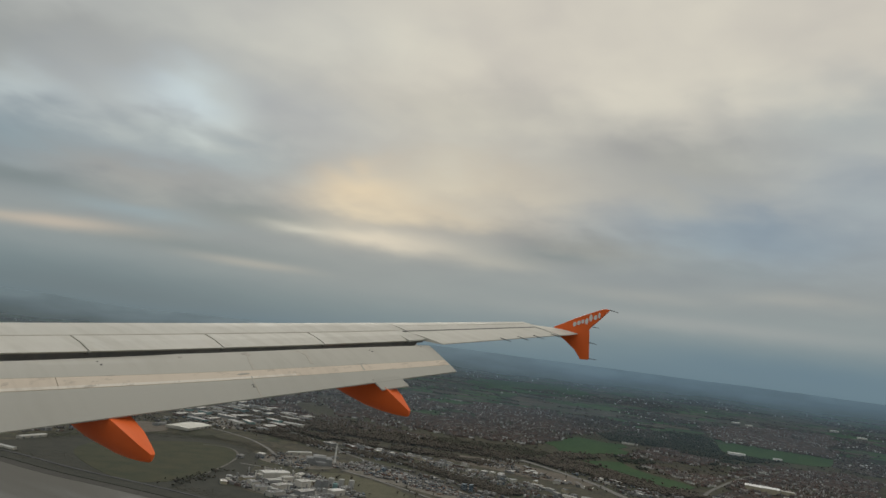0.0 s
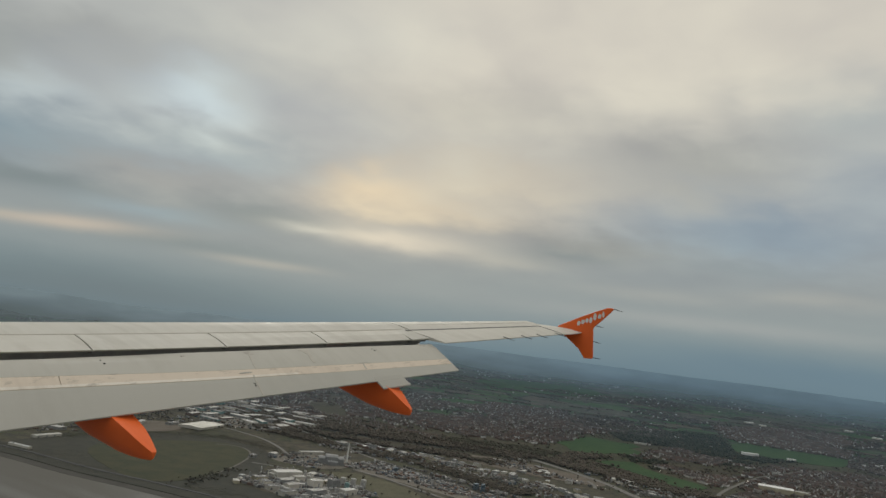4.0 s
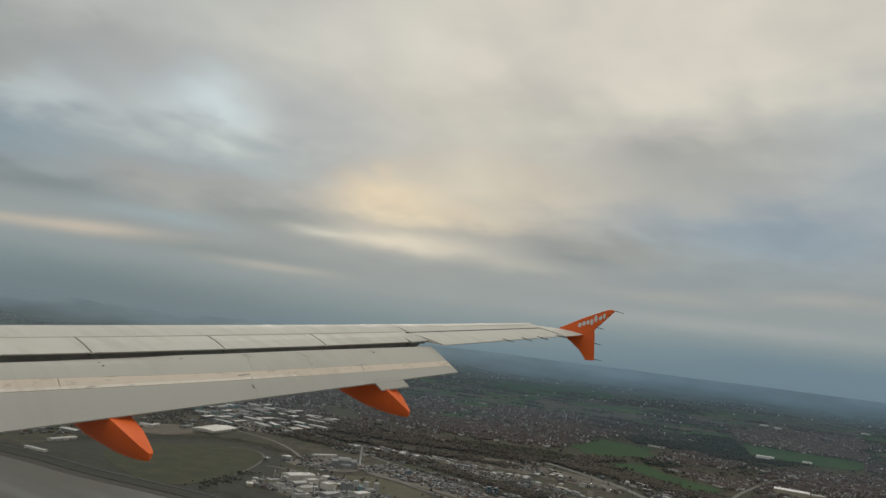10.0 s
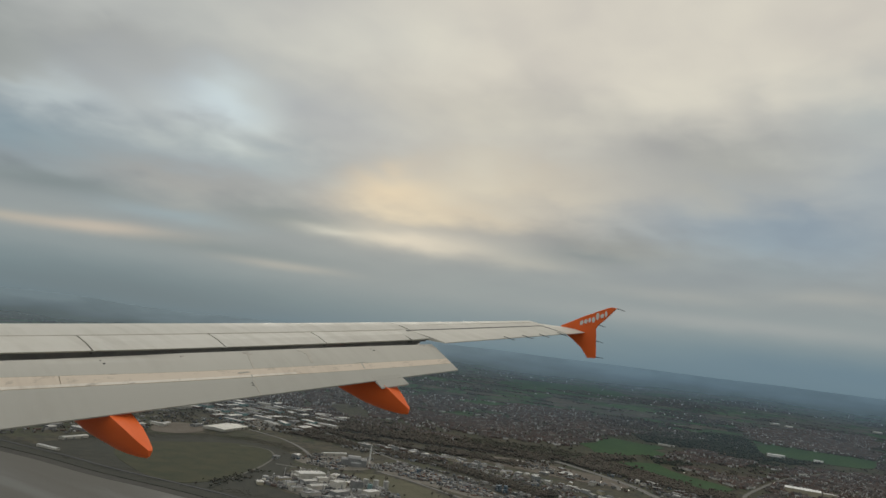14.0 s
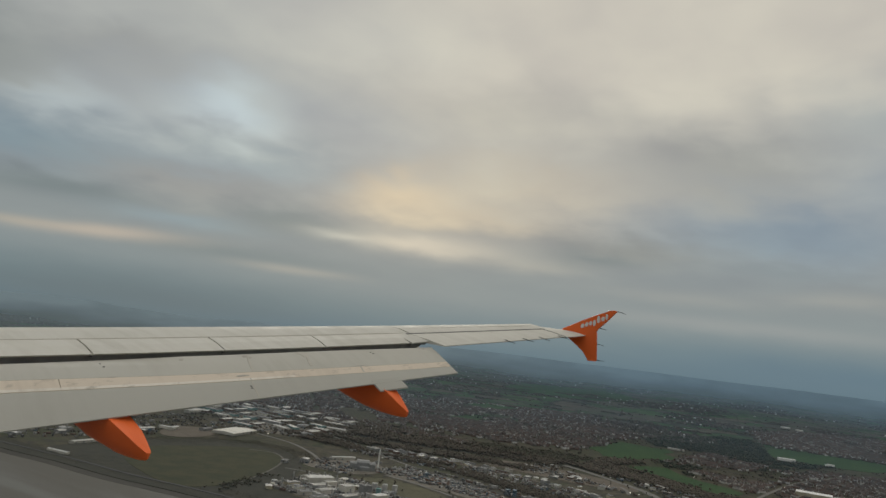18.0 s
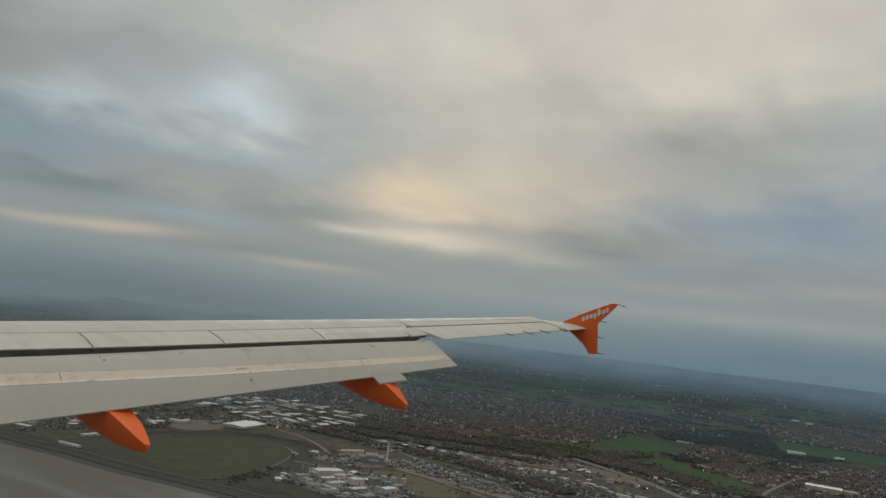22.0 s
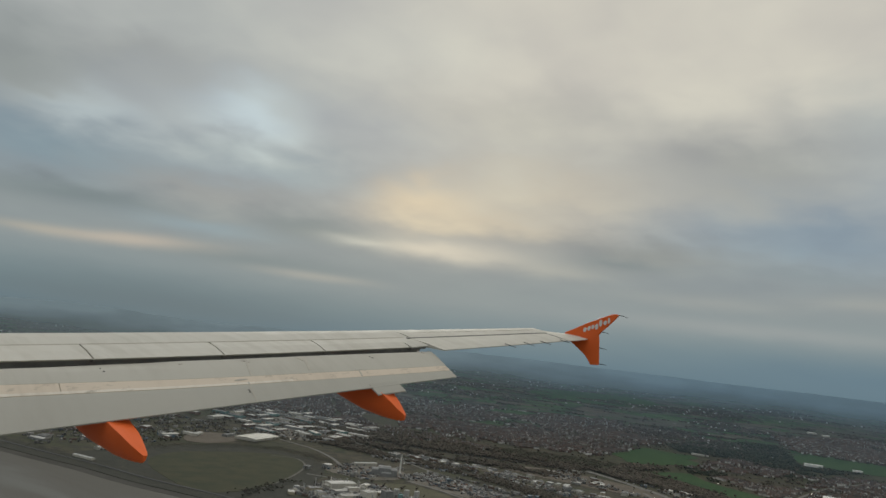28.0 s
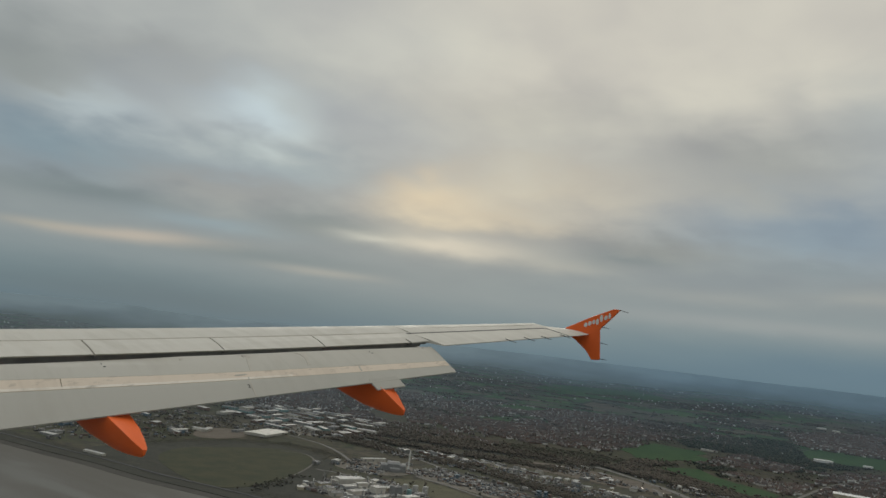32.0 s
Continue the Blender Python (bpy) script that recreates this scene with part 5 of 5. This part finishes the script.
# units along the railway and behind the tree belt
for i in range(46):
    u = i / 45
    x, y = 2120 + 110 * math.sin(u * 3.0) + rng.uniform(-30, 60), 1660 - u * 900 + rng.uniform(-20, 20)
    w, d = rng.uniform(12, 40), rng.uniform(9, 20)
    warehouse(x, y, w, d, rng.uniform(4, 9), rng.choice((94, 94, 4, 60)) + rng.uniform(-14, 14), rng.choice((CLAD_PALE, CLAD_GREY, BRICK_W, CLAD_BUFF, CLAD_GREY)), rng.choice((ROOF_PALE, ROOF_WHITE, ROOF_GREY, ROOF_GREY)), "works unit beside the railway line", group="railway sheds")
for i in range(26):
    x, y = rng.uniform(2330, 2620), rng.uniform(620, 1250)
    if on_road(x, y):
        continue
    warehouse(x, y, rng.uniform(12, 42), rng.uniform(9, 20), rng.uniform(4, 8), rng.choice((100, 10, 60)) + rng.uniform(-14, 14), rng.choice((CLAD_PALE, CLAD_GREY, BRICK_W)), rng.choice((ROOF_PALE, ROOF_WHITE, ROOF_GREY)), "works unit beside the main road", group="roadside sheds")

# blue gantries in the yard
for x, y, s in ((1873, 1257, 1.0), (1892, 985, 1.5), (1900, 1010, 1.2)):
    g = thing("blue_gantry", Matrix(), "blue steel lattice plant in the yard", "plant machinery", "blue plant")
    for bx in (-7, 0, 7):
        for by in (-4, 4):
            part("column", block(bmesh.new(), bx, by, -0.6, 1.2, 1.2, 14 * s), CLAD_BLUE, g)
    for z in (5, 10, 13.4 * s):
        part("platform", block(bmesh.new(), 0, 0, z, 17, 10, 0.8), CLAD_BLUE, g)
    part("hopper", rod(bmesh.new(), (0, 0, 6), (0, 0, 12 * s), 1.5, 4.0, 10), CLAD_BLUE, g)
    part("conveyor", rod(bmesh.new(), (3, 0, 12 * s), (26, 4, 0), 1.0, 1.0, 6), CLAD_BLUE, g)
    stand(g, x, y, rng.uniform(0, 180))

# containers in the yard
paints = [mottled("container_" + c, lo, hi, 0.3, 0.6, spread=0.2) for c, lo, hi in (("red", (0.135, 0.085, 0.07), (0.18, 0.11, 0.092)), ("blue", (0.10, 0.13, 0.16), (0.14, 0.17, 0.20)), ("white", (0.36, 0.35, 0.33), (0.46, 0.45, 0.43)), ("brown", (0.17, 0.095, 0.06), (0.24, 0.14, 0.09)))]
boxes = []
for mat, word in zip(paints, ("red", "blue", "white", "brown")):
    t = thing("shipping_container", Matrix(), word + " corrugated steel shipping container", "container", "yard containers")
    bm = block(bmesh.new(), 0, 0, 0, 12.2, 2.44, 2.6)
    for i in range(12):
        block(bm, -5.6 + i, -1.25, 0.15, 0.5, 0.08, 2.3)
        block(bm, -5.6 + i, 1.25, 0.15, 0.5, 0.08, 2.3)
    part("shell", bm, mat, t)
    for s in (-0.6, 0.6):
        part("door", block(bmesh.new(), 6.13, s, 0.1, 0.08, 1.1, 2.4), mat, t)
    boxes.append(t)
for i in range(170):
    x, y = rng.uniform(1790, 1900), rng.uniform(900, 1370)
    x += (y - 1130) * 0.18
    level_up = rng.choice((0.8, 0.8, 3.4))
    p, s = lay(x, y)
    turn = rng.choice((8, 98)) + rng.uniform(-4, 4)
    if level_up > 1:
        copy_thing(rng.choice(boxes), Matrix.Translation((p.x, p.y, 0.8)) @ pose(0, 0, 0, 0, 0, turn))
    copy_thing(rng.choice(boxes), Matrix.Translation((p.x, p.y, level_up)) @ pose(0, 0, 0, 0, 0, turn))
for i, t in enumerate(boxes):
    t.matrix_basis = Matrix.Translation((1785 + 9 * i, 1360, 0.8)) @ pose(0, 0, 0, 0, 0, 98)

# small sheds, cabins, vehicles and stacks of goods between the works buildings
CLUTTER = picked("clutter_paint", [(0.0, (0.32, 0.315, 0.30)), (0.22, (0.13, 0.125, 0.12)), (0.45, (0.21, 0.205, 0.195)), (0.65, (0.42, 0.41, 0.39)), (0.74, (0.08, 0.08, 0.08)), (0.84, (0.15, 0.105, 0.085)), (0.94, (0.11, 0.14, 0.17))])
WORKS = (([(1340, 1100), (1350, 1350), (1560, 1400), (1640, 1300), (1560, 1080)], 620), ([(1660, 1380), (1660, 1560), (1860, 1570), (1930, 1460)], 160), ([(1790, 1390), (1960, 1390), (1990, 1250), (1930, 800), (1760, 800), (1790, 1100)], 620),
         ([(1980, 1650), (2180, 1700), (2240, 1400), (2160, 700), (1990, 700), (2060, 1250)], 700), ([(1950, 2150), (2300, 2900), (2750, 2800), (2560, 2000), (2300, 1880), (1980, 1930)], 800),
         ([(1100, 2050), (1250, 2600), (1900, 2700), (1950, 2150), (1600, 2000)], 420), ([(2330, 600), (2380, 1250), (2620, 1250), (2640, 600)], 420), ([(1960, 2800), (2300, 3500), (3000, 3300), (2700, 2800)], 400))
verts, faces = [], []
for area, many in WORKS:
    for x, y, h, _ in scatter(area, many * 2, 1.5, 5.5, 1, -0.25, 60):
        p, s = lay(x, y)
        a = radians(rng.choice((8, 98, 35)) + rng.uniform(-10, 10))
        c, sn = math.cos(a) * s, math.sin(a) * s
        w, d = rng.choice((4, 6, 9, 12, 18)) * rng.uniform(0.8, 1.2), rng.uniform(2.2, 7)
        o = len(verts)
        for lx, ly, lz in ((-w / 2, -d / 2, -0.5), (w / 2, -d / 2, -0.5), (w / 2, d / 2, -0.5), (-w / 2, d / 2, -0.5), (-w / 2, -d / 2, h), (w / 2, -d / 2, h), (w / 2, d / 2, h), (-w / 2, d / 2, h), (-w / 2, 0, h * 1.15), (w / 2, 0, h * 1.15)):
            verts.append((p.x + lx * c - ly * sn, p.y + lx * sn + ly * c, p.z + (lz + 0.7) * s))
        faces += [(o, o + 1, o + 5, o + 4), (o + 1, o + 2, o + 6, o + 9, o + 5), (o + 2, o + 3, o + 7, o + 6), (o + 3, o, o + 4, o + 8, o + 7), (o + 4, o + 5, o + 9, o + 8), (o + 8, o + 9, o + 6, o + 7)]
mesh_thing("yard_clutter", verts, faces, CLUTTER, "small sheds, cabins and stacked goods in works yards", "yard goods", "stuff")

# ---- houses ----
def house(w, d, h, roof_m, wall_m, label):
    t = thing("house", Matrix(), label, "house", "town houses")
    wl = part("wall", walls(bmesh.new(), w, d, h, d * 0.42), wall_m, t)
    rf = part("roof", gable(bmesh.new(), w, d, h + 0.1, h + d * 0.45, 0.4, 0.25), roof_m, t)
    part("chimney_stack", block(bmesh.new(), w * 0.32, 0, h + d * 0.3, 1.0, 0.8, 2.4), BRICK_W, rf)
    for x in (-w * 0.28, w * 0.05, w * 0.32):
        for z in (1.0, 3.6):
            part("window", block(bmesh.new(), x, -d / 2 - 0.04, z, 1.3, 0.12, 1.2), SHUTTER, wl)
    return t


T_RED = mottled("red_tiles", (0.078, 0.058, 0.049), (0.11, 0.08, 0.066), 0.3, 0.9, spread=0.3)
T_GREY = mottled("slate_tiles", (0.062, 0.060, 0.062), (0.10, 0.095, 0.092), 0.3, 0.8, spread=0.3)
RENDER_W = mottled("white_render", (0.58, 0.56, 0.52), (0.72, 0.70, 0.66), 0.2, 0.9, spread=0.12)
kinds = [house(9, 8, 5.2, T_RED, BRICK_W, "brick house with red tiled roof"), house(14, 8, 5.4, T_GREY, BRICK_W, "brick house pair with slate roof"), house(10, 8, 5.0, T_RED, RENDER_W, "white rendered house with red roof"),
         house(22, 8, 5.4, T_GREY, RENDER_W, "white rendered terrace with slate roof")]

AREAS = ([(2760, 1960), (3300, 2750), (4700, 3100), (5400, 2300), (4300, 1500), (3221, 1400)], [(3450, 1080), (3797, 1111), (4132, 1064), (4033, 890), (3973, 774), (3634, 774), (3400, 860), (3383, 986)],
         [(3204, 924), (3314, 848), (3631, 705), (3481, 643), (3068, 592), (2960, 655), (3099, 791)], [(3931, 685), (4452, 318), (4300, 100), (3100, 150), (2980, 560), (3500, 640)], [(6617, 1430), (8039, 1157), (8542, 626), (5560, 400), (5480, 700), (5330, 1046)],
         [(2450, 2750), (2800, 3600), (3700, 4300), (4600, 3200), (3300, 2800), (2700, 2300)],
         [(2500, 100), (2650, 560), (3000, 500), (3050, 150)], [(2460, 2150), (2720, 2500), (2800, 1960), (2720, 1640), (2580, 1860)])


def plots():
    """House plots along short streets: place, heading, length."""
    out = []
    block_size = 105
    for area in AREAS:
        xs, ys = [p[0] for p in area], [p[1] for p in area]
        for bx in range(int(min(xs)), int(max(xs)), block_size):
            for by in range(int(min(ys)), int(max(ys)), block_size):
                if not inside(bx + 52, by + 52, area) or noise.noise((bx / 500, by / 500, 9)) < -0.42:
                    continue
                turn = 60 + 70 * noise.noise((bx / 600, by / 600, 4)) + rng.choice((0, 0, 90)) + rng.uniform(-9, 9)
                c, s = math.cos(radians(turn)), math.sin(radians(turn))
                far = math.hypot(bx, by) > 4600
                for street in (-1, 1) if (bx + by) % 2 else (-1, 0, 1):
                    for side in (-13, 13):
                        u = -52.0
                        while u < 50:
                            length = rng.choice((9, 14, 14, 10, 22)) * (1.5 if far else 1.0)
                            if rng.random() < 0.84:
                                v = street * 30 + side * 0.6 + rng.uniform(-1.5, 1.5)
                                x, y = bx + 52 + (u + length / 2) * c - v * s, by + 52 + (u + length / 2) * s + v * c
                                if not any(inside(x, y, m) for m in MEADOWS) and not on_road(x, y):
                                    out.append((x, y, turn, length))
                            u += length + rng.uniform(2, 5) * (2 if far else 1)
    return out


homes = plots()
homes.sort(key=lambda q: math.hypot(q[0], q[1]))
single, rest = homes[:260], homes[260:]
for i, (x, y, turn, length) in enumerate(single):
    src = kinds[1 if length == 14 else 3 if length == 22 else 0 if rng.random() < 0.6 else 2]
    p, s = lay(x, y)
    m = Matrix.Translation(p + Vector((0, 0, 0.3))) @ pose(0, 0, 0, 0, 0, turn) @ Matrix.Scale(s, 4)
    c = copy_thing(src, Matrix())
    c.matrix_basis = m
for i, t in enumerate(kinds):
    stand(t, 2700 + i * 26, 500 + i * 9, 20, 0.3)

verts, faces, slots = [], [], []
for x, y, turn, length in rest:
    p, s = lay(x, y)
    c, sn = math.cos(radians(turn)) * s, math.sin(radians(turn)) * s
    w, d, h = length, rng.uniform(7.5, 9), rng.uniform(4.8, 6)
    r = h + d * 0.42
    o = len(verts)
    for lx, ly, lz in ((-w / 2, -d / 2, -1), (w / 2, -d / 2, -1), (w / 2, d / 2, -1), (-w / 2, d / 2, -1), (-w / 2, -d / 2, h), (w / 2, -d / 2, h), (w / 2, d / 2, h), (-w / 2, d / 2, h), (-w / 2, 0, r), (w / 2, 0, r),
                       (-w / 2 - .4, -d / 2 - .4, h - .1), (w / 2 + .4, -d / 2 - .4, h - .1), (w / 2 + .4, 0, r + .25), (-w / 2 - .4, 0, r + .25), (w / 2 + .4, d / 2 + .4, h - .1), (-w / 2 - .4, d / 2 + .4, h - .1)):
        verts.append((p.x + lx * c - ly * sn, p.y + lx * sn + ly * c, p.z + (lz + 0.3) * s))
    faces += [(o, o + 1, o + 5, o + 4), (o + 1, o + 2, o + 6, o + 9, o + 5), (o + 2, o + 3, o + 7, o + 6), (o + 3, o, o + 4, o + 8, o + 7), (o + 10, o + 11, o + 12, o + 13), (o + 13, o + 12, o + 14, o + 15)]
    slots += [2 if inside(x, y, AREAS[2]) else 0] * 4 + [1, 1]
mesh_thing("housing_estates", verts, faces, [HOUSE_WALLS, ROOF_TILES, PALE_WALLS], "streets of brick and white houses with tiled roofs", "houses", "stuff", index=slots)

# villages, farms and sheds on the far plain
FAR_WALLS = picked("far_building_colours", [(0.0, (0.088, 0.066, 0.056)), (0.34, (0.105, 0.086, 0.074)), (0.62, (0.066, 0.058, 0.054)), (0.86, (0.19, 0.18, 0.165)), (0.965, (0.60, 0.58, 0.55))])
verts, faces = [], []
for _ in range(60000):
    R, a = 4700 + 11000 * rng.random() ** 1.5, radians(rng.uniform(18, 92))
    x, y = R * math.sin(a), R * math.cos(a)
    settled = noise.noise((x / 1150, y / 1150, 6)) + 0.5 * noise.noise((x / 380, y / 380, 8))
    if settled < 0.16 and rng.random() > 0.02 or any(inside(x, y, m) for m in MEADOWS):
        continue
    p, s = lay(x, y)
    size = s * (0.75 + R / 20000)
    t = radians(rng.choice((10, 100, 55)) + rng.uniform(-12, 12))
    c, sn = math.cos(t) * size, math.sin(t) * size
    w, d, h = rng.choice((9, 12, 16, 22)), rng.uniform(7, 9), rng.uniform(4, 5.5)
    o = len(verts)
    for lx, ly, lz in ((-w / 2, -d / 2, -2), (w / 2, -d / 2, -2), (w / 2, d / 2, -2), (-w / 2, d / 2, -2), (-w / 2, -d / 2, h), (w / 2, -d / 2, h), (w / 2, d / 2, h), (-w / 2, d / 2, h), (-w / 2, 0, h * 1.5), (w / 2, 0, h * 1.5)):
        verts.append((p.x + lx * c - ly * sn, p.y + lx * sn + ly * c, p.z + lz * size))
    faces += [(o, o + 1, o + 5, o + 4), (o + 1, o + 2, o + 6, o + 9, o + 5), (o + 2, o + 3, o + 7, o + 6), (o + 3, o, o + 4, o + 8, o + 7), (o + 4, o + 5, o + 9, o + 8), (o + 8, o + 9, o + 6, o + 7)]
mesh_thing("far_villages", verts, faces, FAR_WALLS, "hazy brick and white villages on the far plain", "houses", "stuff")
